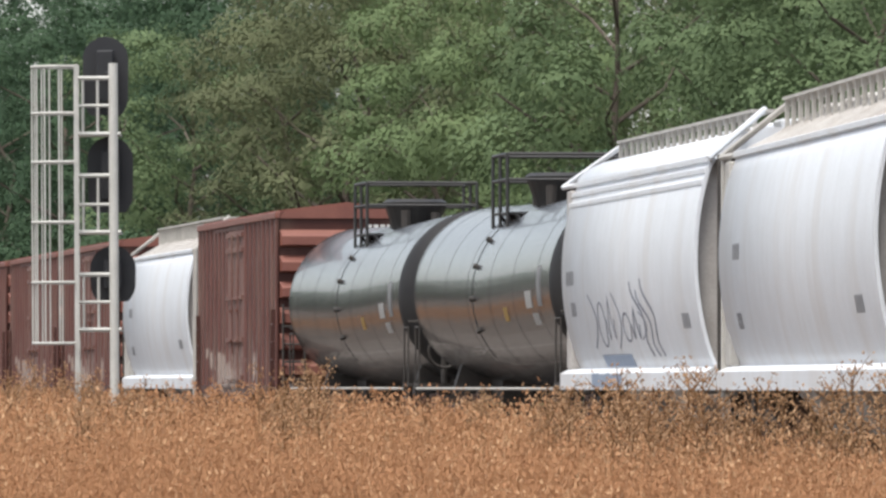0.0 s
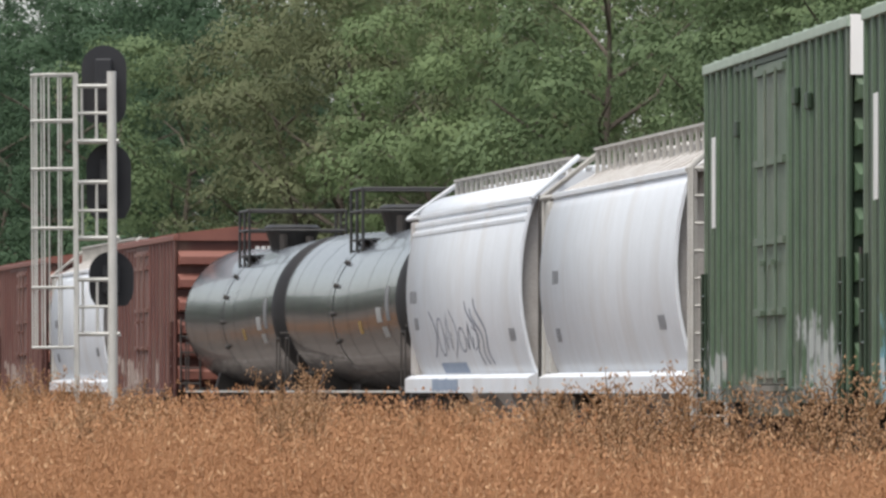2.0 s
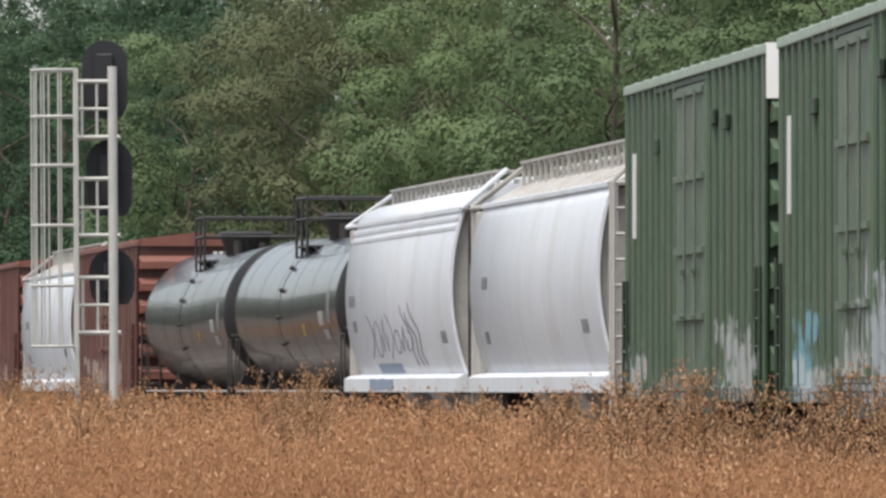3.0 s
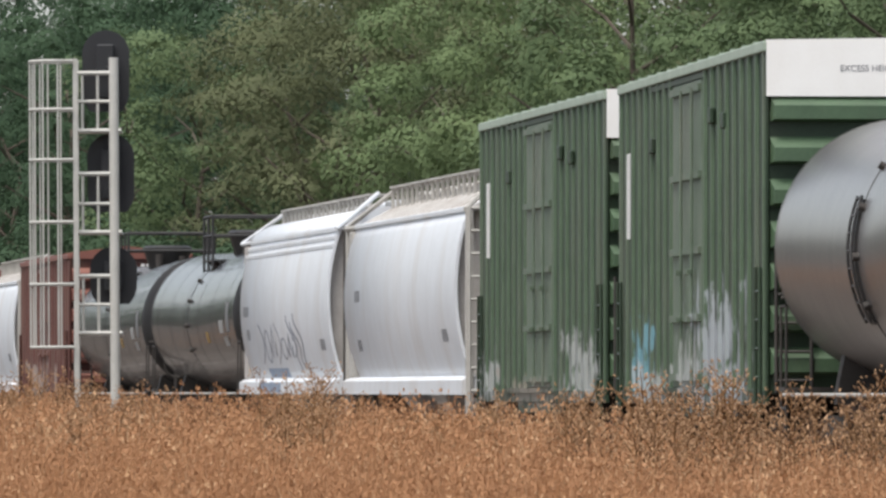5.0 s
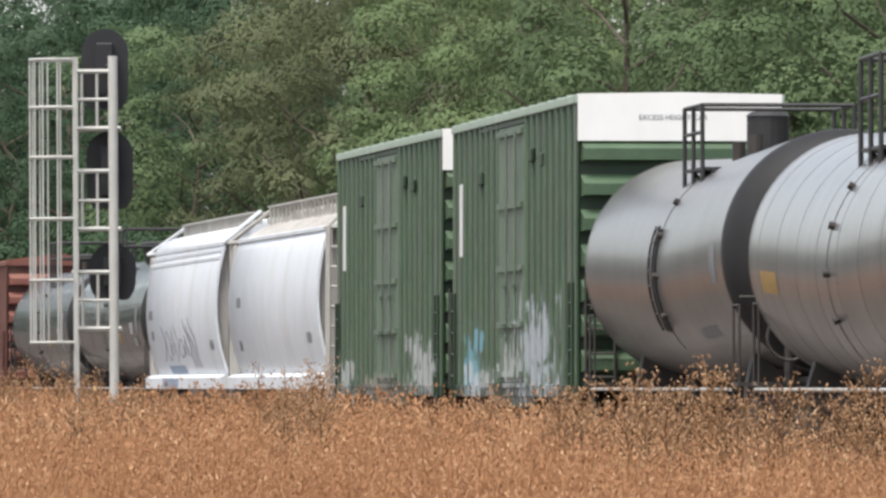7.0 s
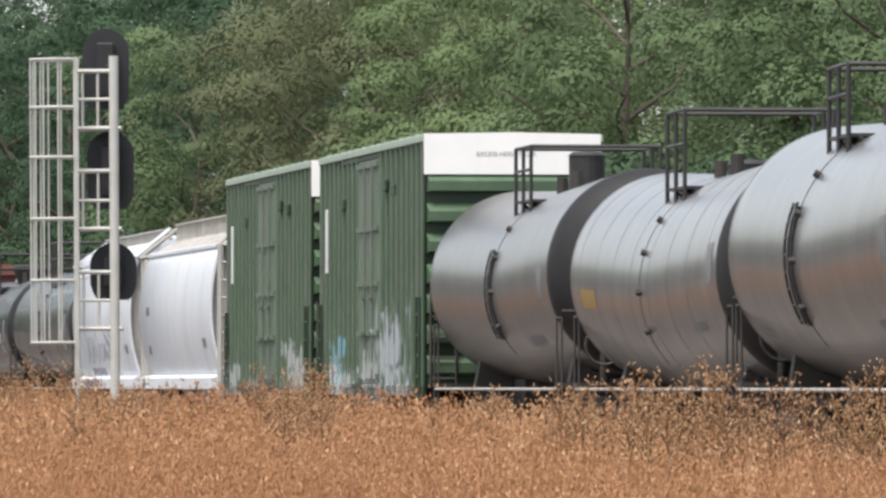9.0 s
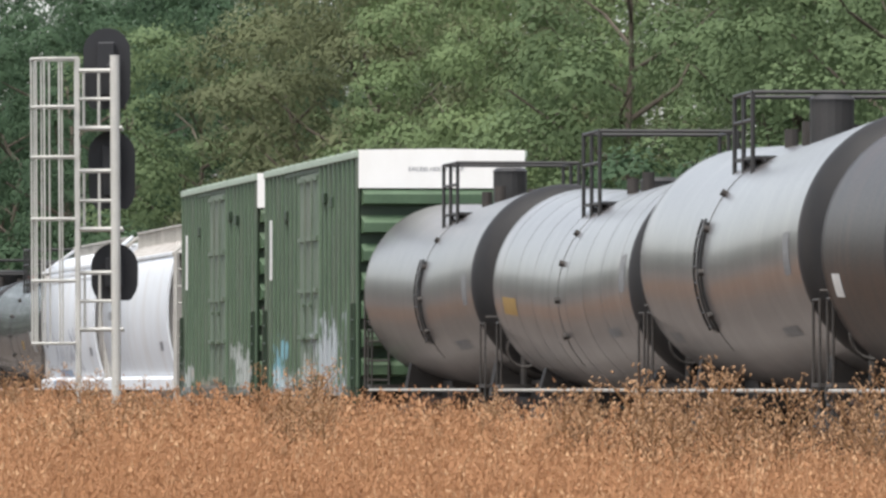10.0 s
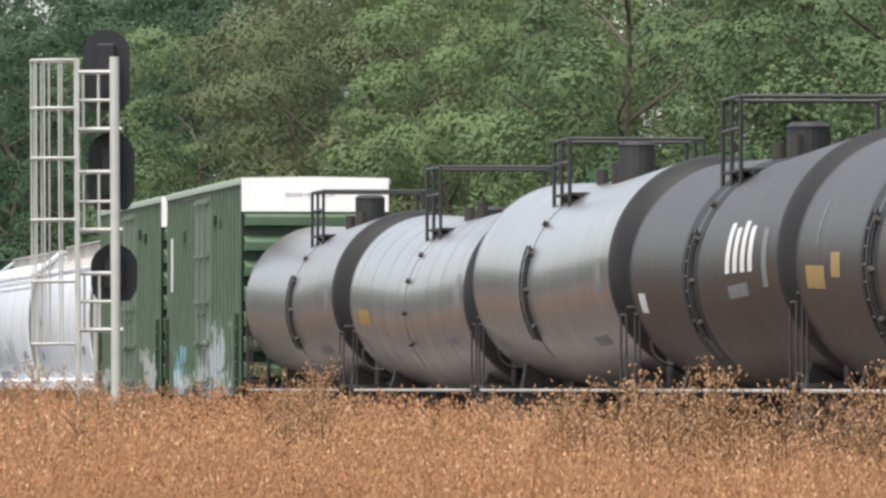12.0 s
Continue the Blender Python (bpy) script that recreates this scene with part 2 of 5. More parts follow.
def loft(bm, sections, closed=True, caps=True):
    """Skin through rings of points."""
    rings = [[bm.verts.new(p) for p in s] for s in sections]
    n = len(rings[0])
    for r, s in zip(rings, rings[1:]):
        for k in range(n if closed else n - 1):
            bm.faces.new((r[k], r[(k + 1) % n], s[(k + 1) % n], s[k]))
    if caps and closed:
        bm.faces.new(rings[0][::-1])
        bm.faces.new(rings[-1])
    return rings


def tube(bm, pts, r, n=6):
    """A bent round bar through pts, one piece."""
    pts = [Vector(q) for q in pts]
    secs = []
    for i, q in enumerate(pts):
        d = (pts[min(i + 1, len(pts) - 1)] - pts[max(i - 1, 0)]).normalized()
        side = d.cross(Vector((0, 0, 1)))
        side = side.normalized() if side.length > 0.01 else Vector((1, 0, 0))
        up = side.cross(d)
        secs.append([q + side * r * math.cos(2 * math.pi * k / n) + up * r * math.sin(2 * math.pi * k / n) for k in range(n)])
    loft(bm, secs)


def bevelled(bm, w=0.012):
    bmesh.ops.bevel(bm, geom=bm.edges[:], offset=w, segments=1, affect="EDGES")
    return bm


# ---- the line of the track: distance s along it, heading a turned left of north
def heading(s):
    s = min(max(s, 40.0), 120.0)
    return -0.0208960 + 0.00269202 * s - 2.618604e-5 * s * s / 2 + 3.89e-8 * s ** 3 / 6


TS = np.arange(-160.0, 460.01, 0.5)
TA = np.array([heading(s) for s in TS])
TX = np.concatenate(([0], np.cumsum(-(np.sin(TA[1:]) + np.sin(TA[:-1])) / 4)))
TY = np.concatenate(([0], np.cumsum((np.cos(TA[1:]) + np.cos(TA[:-1])) / 4)))
TX += -0.22 - np.interp(100, TS, TX)
TY += 157.17 - np.interp(100, TS, TY)


def on_track(s, lat=0.0, z=0.0):
    a = float(np.interp(s, TS, TA))
    return Vector((float(np.interp(s, TS, TX)) + lat * math.cos(a), float(np.interp(s, TS, TY)) + lat * math.sin(a), z))


def lat_of(x, y):
    """Distance to the right of the track, for arrays too."""
    return (x - np.interp(y, TY, TX)) * np.cos(np.interp(y, TY, TA))


def ground_z(x, y):
    x, y = np.asarray(x, float), np.asarray(y, float)
    lat = lat_of(x, y)
    z = np.interp(y, (-50, 0, 40, 100, 150, 400), (-0.62, -0.6, -0.48, -0.32, -0.28, -0.28))
    z = np.where(lat > 4, -0.4 + (lat - 4).clip(0, 60) * 0.03, z)
    near = np.clip((4.6 - np.abs(lat)) / 1.2, 0, 1)
    z = z * (1 - near) - 0.55 * near
    return z + 0.05 * np.sin(x * 0.9 + 1.3 * np.sin(y * 0.21)) * np.sin(y * 0.37 + 0.5) * (np.abs(lat) > 4.6)


# ---- ground: one sheet to the horizon
def build_ground():
    far = [250, 500, 1000, 2500]
    xs = np.array([-v for v in far[::-1]] + list(np.arange(-150, -30, 10.0)) + list(np.arange(-30, 40, 1.5)) + list(np.arange(40, 151, 10.0)) + far)
    ys = np.array([-v for v in far[::-1]] + list(np.arange(-100, 30, 10.0)) + list(np.arange(30, 340, 2.5)) + list(np.arange(340, 441, 10.0)) + [600, 1000, 2500])
    gx, gy = np.meshgrid(xs, ys)
    gz = ground_z(gx, gy)
    w = len(xs)
    verts = np.stack([gx.ravel(), gy.ravel(), gz.ravel()], 1).tolist()
    faces = [(j * w + i, j * w + i + 1, (j + 1) * w + i + 1, (j + 1) * w + i) for j in range(len(ys) - 1) for i in range(w - 1)]
    ob = raw("ground", verts, faces, M_GROUND)
    tagged(ob, "dry brown field soil under dead grass", "ground", kind="structure")


build_ground()


def build_track():
    bm = bmesh.new()
    prof = ((-3.6, -0.62), (-1.9, -0.2), (1.9, -0.2), (3.6, -0.62))
    loft(bm, [[on_track(s, l, z) for l, z in prof] for s in np.arange(-150, 450, 6.0)], closed=False)
    tagged(link_mesh("ballast", bm, M_BALLAST), "grey-brown crushed stone ballast bed of the railway", "ballast", kind="structure")
    for side in (-0.755, 0.755):
        bm = bmesh.new()
        sec = ((-0.07, -0.17), (0.07, -0.17), (0.02, -0.12), (0.02, -0.05), (0.035, -0.04), (0.035, 0.0), (-0.035, 0.0), (-0.035, -0.04), (-0.02, -0.05), (-0.02, -0.12))
        loft(bm, [[on_track(s, side + l, z) for l, z in sec] for s in np.arange(-150, 450, 4.0)])
        tagged(link_mesh("rail", bm, M_RAILTOP), "worn steel rail on sleepers and ballast", "rail", kind="structure")
    bm = bmesh.new()
    for s in np.arange(-20, 300, 0.6):
        c, a = on_track(s), float(np.interp(s, TS, TA))
        vs = box(bm, -1.3, 1.3, -0.11, 0.11, -0.3, -0.172)
        bmesh.ops.transform(bm, matrix=Matrix.Translation(c) @ Matrix.Rotation(a, 4, "Z"), verts=vs)
    tagged(link_mesh("sleepers", bm, M_TIE), "dark creosoted wooden sleepers in the ballast", "sleepers", kind="stuff")


build_track()


# ---- the train: cars in their own space, x forward, y to the left, z up from the rail
TRAIN = []


def car(name, u0, u1, label, category):
    ob = tagged(new(name), label, category, "cars of the freight train")
    ob.empty_display_size = 0.5
    TRAIN.append((ob, (u0 + u1) / 2, (u1 - u0) * 0.36))
    return ob, (u1 - u0) / 2


def wheel_mesh():
    bm = bmesh.new()
    loft(bm, [[(r * math.cos(k * math.pi / 10), y, r * math.sin(k * math.pi / 10)) for k in range(20)]
              for r, y in ((0.2, -0.06), (0.36, -0.05), (0.46, -0.07), (0.46, -0.04), (0.42, -0.03), (0.41, 0.06), (0.36, 0.06), (0.33, 0.02), (0.2, 0.05))])
    me = bpy.data.meshes.new("wheel")
    bm.to_mesh(me)
    bm.free()
    me.materials.append(M_RUST)
    return me


def bogie_mesh():
    bm = bmesh.new()
    for sy in (-1, 1):
        y0, y1 = sorted((sy * 0.93, sy * 1.07))
        loft(bm, [[(x, y, z) for x, z in ((-1.15, 0.5), (-1.15, 0.3), (-0.85, 0.3), (-0.45, 0.18), (0.45, 0.18), (0.85, 0.3), (1.15, 0.3),
                                          (1.15, 0.5), (0.8, 0.56), (0.4, 0.72), (-0.4, 0.72), (-0.8, 0.56))] for y in (y0, y1)])
        for x in (-0.9, 0.9):
            bar(bm, (x, sy * 1.05, 0.42), (x, sy * 1.2, 0.42), 0.13, 10)
        for x in (-0.15, 0, 0.15):
            bar(bm, (x, sy * 1.09, 0.25), (x, sy * 1.09, 0.55), 0.055, 8)
    box(bm, -0.2, 0.2, -1.0, 1.0, 0.45, 0.68)
    bmesh.ops.recalc_face_normals(bm, faces=bm.faces[:])
    me = bpy.data.meshes.new("bogie")
    bm.to_mesh(me)
    bm.free()
    me.materials.append(M_DARK)
    return me


WHEEL, BOGIE = wheel_mesh(), bogie_mesh()


def bogies(parent, at):
    for x in (-at, at):
        b = new("bogie", BOGIE)
        b.parent = parent
        b.matrix_basis = pose(x, 0, 0)
        for wx in (-0.9, 0.9):
            for wy in (-0.76, 0.76):
                w = new("wheel", WHEEL)
                w.parent = b
                w.matrix_basis = pose(wx, wy, 0.46, 0, 0, 180 if wy < 0 else 0)


def coupler(parent, h):
    for sx in (-1, 1):
        bm = bmesh.new()
        box(bm, *sorted((sx * (h - 0.3), sx * (h + 0.55))), -0.09, 0.09, 0.78, 0.95)
        box(bm, *sorted((sx * (h + 0.5), sx * (h + 0.78))), -0.17, 0.14, 0.72, 1.0)
        part("coupler", bm, M_RUST, parent)


def ladder(bm, x, y, z0, z1, w=0.42, along=True, rung=0.34, r=0.018):
    """Straight ladder on a side (along) or on an end."""
    for o in (-w / 2, w / 2):
        p = (x + o, y) if along else (x, y + o)
        bar(bm, (*p, z0), (*p, z1), r * 1.3, 5)
    z = z0 + 0.15
    while z < z1:
        bar(bm, (x - w / 2, y, z) if along else (x, y - w / 2, z), (x + w / 2, y, z) if along else (x, y + w / 2, z), r, 5)
        z += rung


def patch(bm, x0, x1, z0, z1, y, seed, teeth=12, jag=0.25):
    """A flat ragged sprayed or stencilled shape on a car side."""
    rnd = random.Random(seed)
    top = [(x0 + (x1 - x0) * k / teeth, y, z1 - (z1 - z0) * jag * rnd.random()) for k in range(teeth + 1)]
    bot = [(x0 + (x1 - x0) * k / teeth, y, z0 + (z1 - z0) * jag * rnd.random()) for k in range(teeth + 1)]
    a, b = [bm.verts.new(p) for p in top], [bm.verts.new(p) for p in bot]
    for k in range(teeth):
        bm.faces.new((a[k], b[k], b[k + 1], a[k + 1]))


def boxcar(name, u0, u1, label, eave, half_w, paint, door_paint, roof_paint, eave_paint, posts, end_top, post_w=0.2, crest=0.14, post_paint=None):
    ob, h = car(name, u0, u1, label, "boxcar")
    z0 = 0.98
    core = half_w - 0.042
    door_h = 1.55
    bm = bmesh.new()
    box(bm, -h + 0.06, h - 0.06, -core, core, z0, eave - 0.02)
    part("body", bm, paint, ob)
    for sy in (-1, 1):
        # outside posts
        for k in range(posts):
            for sx in (-1, 1):
                x = sx * (door_h + 0.28 + (h - 0.12 - door_h - 0.28) * (k + 0.0) / (posts - 1))
                bm = bmesh.new()
                loft(bm, [[(x - post_w / 2, sy * core, z), (x - post_w / 2 * 0.8, sy * half_w, z), (x + post_w / 2 * 0.8, sy * half_w, z), (x + post_w / 2, sy * core, z)]
                          for z in (z0 + 0.02, eave - 0.09)])
                bmesh.ops.recalc_face_normals(bm, faces=bm.faces[:])
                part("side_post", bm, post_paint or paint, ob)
        # sill and eave strips
        bm = bmesh.new()
        box(bm, -h + 0.02, h - 0.02, *sorted((sy * (core - 0.03), sy * (half_w - 0.012))), z0 - 0.14, z0 + 0.05)
        box(bm, -door_h - 1.2, door_h + 1.2, *sorted((sy * (core - 0.03), sy * (half_w - 0.03))), z0 - 0.3, z0 - 0.13)
        part("side_sill", bevelled(bm, 0.01), paint, ob)
        bm = bmesh.new()
        box(bm, -h - 0.02, h + 0.02, *sorted((sy * (core - 0.05), sy * (half_w + 0.015))), eave - 0.1, eave + 0.025)
        part("eave_strip", bevelled(bm, 0.012), eave_paint, ob)
        # sliding door, its bars and lock rods
        bm = bmesh.new()
        box(bm, -door_h, door_h, *sorted((sy * (core - 0.02), sy * (core + 0.03))), z0 + 0.075, eave - 0.2)
        d = part("door", bevelled(bm, 0.012), door_paint, ob)
        for z in (z0 + 0.2, z0 + 0.95, z0 + 1.8, z0 + 2.75, eave - 0.3):
            bm = bmesh.new()
            box(bm, -door_h + 0.02, door_h - 0.02, *sorted((sy * (core + 0.026), sy * (core + 0.075))), z - 0.045, z + 0.045)
            part("door_bar", bm, door_paint, d)
        for x in (-0.95, 0.2):
            bm = bmesh.new()
            bar(bm, (x, sy * (core + 0.085), z0 + 0.1), (x, sy * (core + 0.085), eave - 0.3), 0.022, 6)
            for z in (z0 + 0.9, z0 + 1.5):
                box(bm, x - 0.05, x + 0.25, *sorted((sy * (core + 0.1), sy * (core + 0.15))), z, z + 0.06)
            part("lock_rod", bm, door_paint, d)
        bm = bmesh.new()
        box(bm, -door_h - 0.2, door_h * 2.6, *sorted((sy * (core + 0.02), sy * (half_w + 0.02))), z0 + 0.0, z0 + 0.07)
        part("door_track", bm, paint, ob)
        bm = bmesh.new()
        box(bm, -door_h - 0.2, door_h * 2.6, *sorted((sy * (core + 0.02), sy * (half_w - 0.004))), eave - 0.19, eave - 0.13)
        part("door_track", bm, paint, ob)
        bm = bmesh.new()
        ladder(bm, h - 0.34, sy * (half_w + 0.03), z0 - 0.3, z0 + 1.5)
        part("side_ladder", bm, paint, ob)
        bm = bmesh.new()
        ladder(bm, -h + 0.34, sy * (half_w + 0.03), z0 - 0.3, z0 + 1.5)
        part("side_ladder", bm, paint, ob)
    # roof, low gable with seams
    bm = bmesh.new()
    loft(bm, [[(x, -half_w, eave + 0.026), (x, 0, eave + crest), (x, half_w, eave + 0.026), (x, 0, eave - 0.02)] for x in (-h + 0.03, h - 0.03)])
    for k in range(1, 14):
        x = -h + 2 * h * k / 14
        loft(bm, [[(x + o, -half_w + 0.02, eave + 0.02), (x + o, 0, eave + crest - 0.01), (x + o, half_w - 0.02, eave + 0.02),
                   (x + o, half_w - 0.02, eave + 0.055), (x + o, 0, eave + crest + 0.035), (x + o, -half_w + 0.02, eave + 0.055)] for o in (-0.03, 0.03)])
    bmesh.ops.recalc_face_normals(bm, faces=bm.faces[:])
    part("roof", bm, roof_paint, ob)
    # corrugated ends: wide horizontal ribs
    for sx in (-1, 1):
        xe = sx * (h - 0.06)
        top_z = eave - (0.66 if end_top else 0.1)
        z, k = z0 + 0.05, 0
        pitch = 0.5
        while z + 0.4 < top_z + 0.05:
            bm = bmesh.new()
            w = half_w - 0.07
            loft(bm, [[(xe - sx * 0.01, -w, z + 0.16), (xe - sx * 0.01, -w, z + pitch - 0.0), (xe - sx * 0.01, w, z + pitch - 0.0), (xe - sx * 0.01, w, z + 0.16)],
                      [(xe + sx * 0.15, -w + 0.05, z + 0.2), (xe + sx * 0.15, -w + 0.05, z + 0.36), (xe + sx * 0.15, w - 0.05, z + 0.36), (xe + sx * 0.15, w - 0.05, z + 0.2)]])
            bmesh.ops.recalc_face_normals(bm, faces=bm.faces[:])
            # ribs lighter than the body paint, which carries shade in its colour
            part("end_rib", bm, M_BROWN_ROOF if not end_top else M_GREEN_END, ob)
            z += pitch
        for sy in (-1, 1):
            bm = bmesh.new()
            box(bm, *sorted((xe - sx * 0.02, xe + sx * 0.06)), *sorted((sy * (core - 0.02), sy * (half_w - 0.02))), z0, eave - 0.1)
            part("corner_post", bevelled(bm, 0.01), paint, ob)
        if end_top:
            bm = bmesh.new()
            yy = half_w - 0.03
            loft(bm, [[(xe + o, -yy, eave - 0.63), (xe + o, -yy, eave + 0.04), (xe + o, 0, eave + crest + 0.02), (xe + o, yy, eave + 0.04), (xe + o, yy, eave - 0.63)] for o in (0, sx * 0.09)])
            bmesh.ops.recalc_face_normals(bm, faces=bm.faces[:])
            e = part("end_band", bm, M_WHITE_END, ob, "white painted upper end band")
            cu = bpy.data.curves.new("lettering", "FONT")
            cu.body, cu.size, cu.align_x, cu.extrude = "EXCESS HEIGHT CAR", 0.105, "CENTER", 0.002
            tx = new("lettering", cu)
            tx.parent = e
            tx.matrix_basis = pose(xe + sx * 0.093, -0.1 * sx, eave - 0.33, 90, 0, 90 * sx)
            cu.materials.append(M_STENCIL)
        else:
            bm = bmesh.new()
            loft(bm, [[(xe + o, -half_w + 0.03, eave - 0.1), (xe + o, -half_w + 0.03, eave), (xe + o, 0, eave + crest - 0.03), (xe + o, half_w - 0.03, eave), (xe + o, half_w - 0.03, eave - 0.1)] for o in (0, sx * 0.05)])
            bmesh.ops.recalc_face_normals(bm, faces=bm.faces[:])
            part("end_band", bm, roof_paint, ob)
        bm = bmesh.new()
        ladder(bm, xe + sx * 0.18, -sx * (core - 0.3), z0, z0 + 1.6, along=False)
        part("end_ladder", bm, M_DARK, ob)
        bm = bmesh.new()
        bar(bm, (xe + sx * 0.3, sx * 0.6, z0 + 0.1), (xe + sx * 0.3, sx * 0.6, z0 + 1.1), 0.03, 6)
        part("brake_staff", bm, M_DARK, ob)
    bm = bmesh.new()
    box(bm, -h, h, -0.4, 0.4, 0.7, z0 - 0.02)
    for x in (-h * 0.6, h * 0.6):
        box(bm, x - 0.2, x + 0.2, -core, core, 0.7, z0 - 0.01)
    part("underframe", bm, M_DARK, ob)
    coupler(ob, h)
    bogies(ob, h - 2.1)
    return ob, h


def plate(parent, name, material, x0, x1, z0, z1, y, label=""):
    bm = bmesh.new()
    box(bm, x0, x1, *sorted((y, y + math.copysign(0.006, y))), z0, z1)
    return part(name, bm, material, parent, label)


def green_boxcars():
    eave, hw = 5.13, 1.5
    grey, blue, pale, dirt = (0.5, 0.52, 0.57), (0.2, 0.42, 0.52), (0.5, 0.5, 0.5), (0.33, 0.28, 0.24)
    for u0, u1, kind in ((0.0, 15.6, 2), (17.2, 32.55, 1)):
        spots = ((-6.2, -0.4, 0.6, 2.3, grey), (3.6, 6.6, 0.6, 1.9, blue), (-1.6, 1.5, 0.8, 1.7, pale), (1.5, 6.5, 0.7, 1.35, pale)) if kind == 2 else \
                ((-7.4, -2.2, 0.8, 1.9, pale), (5.4, 7.6, 0.7, 1.6, pale), (-2, 4.5, 0.7, 1.25, dirt))
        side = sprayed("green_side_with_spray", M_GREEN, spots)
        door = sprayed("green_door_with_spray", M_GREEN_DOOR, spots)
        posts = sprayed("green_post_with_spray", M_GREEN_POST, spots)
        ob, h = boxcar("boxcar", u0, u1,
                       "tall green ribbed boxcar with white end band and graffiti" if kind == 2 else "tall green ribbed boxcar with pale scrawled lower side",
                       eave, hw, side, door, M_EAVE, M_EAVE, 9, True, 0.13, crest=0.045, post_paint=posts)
        y = hw + 0.004
        plate(ob, "stencil_panel", M_PLATE_W, h - 1.5, h - 1.08, 3.05, 4.2, y, "white lettering panel")
        plate(ob, "data_plate", M_PLATE_W, -1.3, -0.9, 3.3, 3.65, hw - 0.02, "faded white notice")
        for x, z in ((h - 4.0, 4.25), (-2.6, 4.45), (-3.9, 4.35)):
            bm = bmesh.new()
            box(bm, x - 0.18, x + 0.18, hw - 0.03, hw + 0.03, z - 0.12, z + 0.08)
            part("door_stop", bevelled(bm, 0.015), side, ob)


def brown_boxcars():
    for u0, u1, lab in ((111.4, 126.8, "rust-red ribbed boxcar with a faded door"), (146.0, 161.4, "weathered rust-brown ribbed boxcar"), (163.1, 178.5, "dark rust-brown ribbed boxcar"), (180.2, 195.6, "dark rust-brown ribbed boxcar")):
        spots = ((-1.7, 5.5, 0.7, 1.7, (0.42, 0.36, 0.31)), (-4.2, -3.0, 0.7, 1.9, (0.4, 0.34, 0.3)))
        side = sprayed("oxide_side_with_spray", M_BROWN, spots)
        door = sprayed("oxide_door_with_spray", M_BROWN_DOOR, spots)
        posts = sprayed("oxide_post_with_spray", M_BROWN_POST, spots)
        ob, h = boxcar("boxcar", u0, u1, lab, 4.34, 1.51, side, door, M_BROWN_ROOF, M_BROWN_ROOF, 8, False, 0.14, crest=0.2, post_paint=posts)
        for sx in (-1, 1):
            bm = bmesh.new()
            for k in range(6):
                yy = -1.0 + k * 0.13
                box(bm, *sorted((sx * (h + 0.02), sx * (h + 0.03))), *sorted((-sx * yy, -sx * (yy + 0.09))), 3.98, 4.12)
            w = part("end_lettering", bm, M_PLATE_W, ob)
            w["kind"] = "stuff"


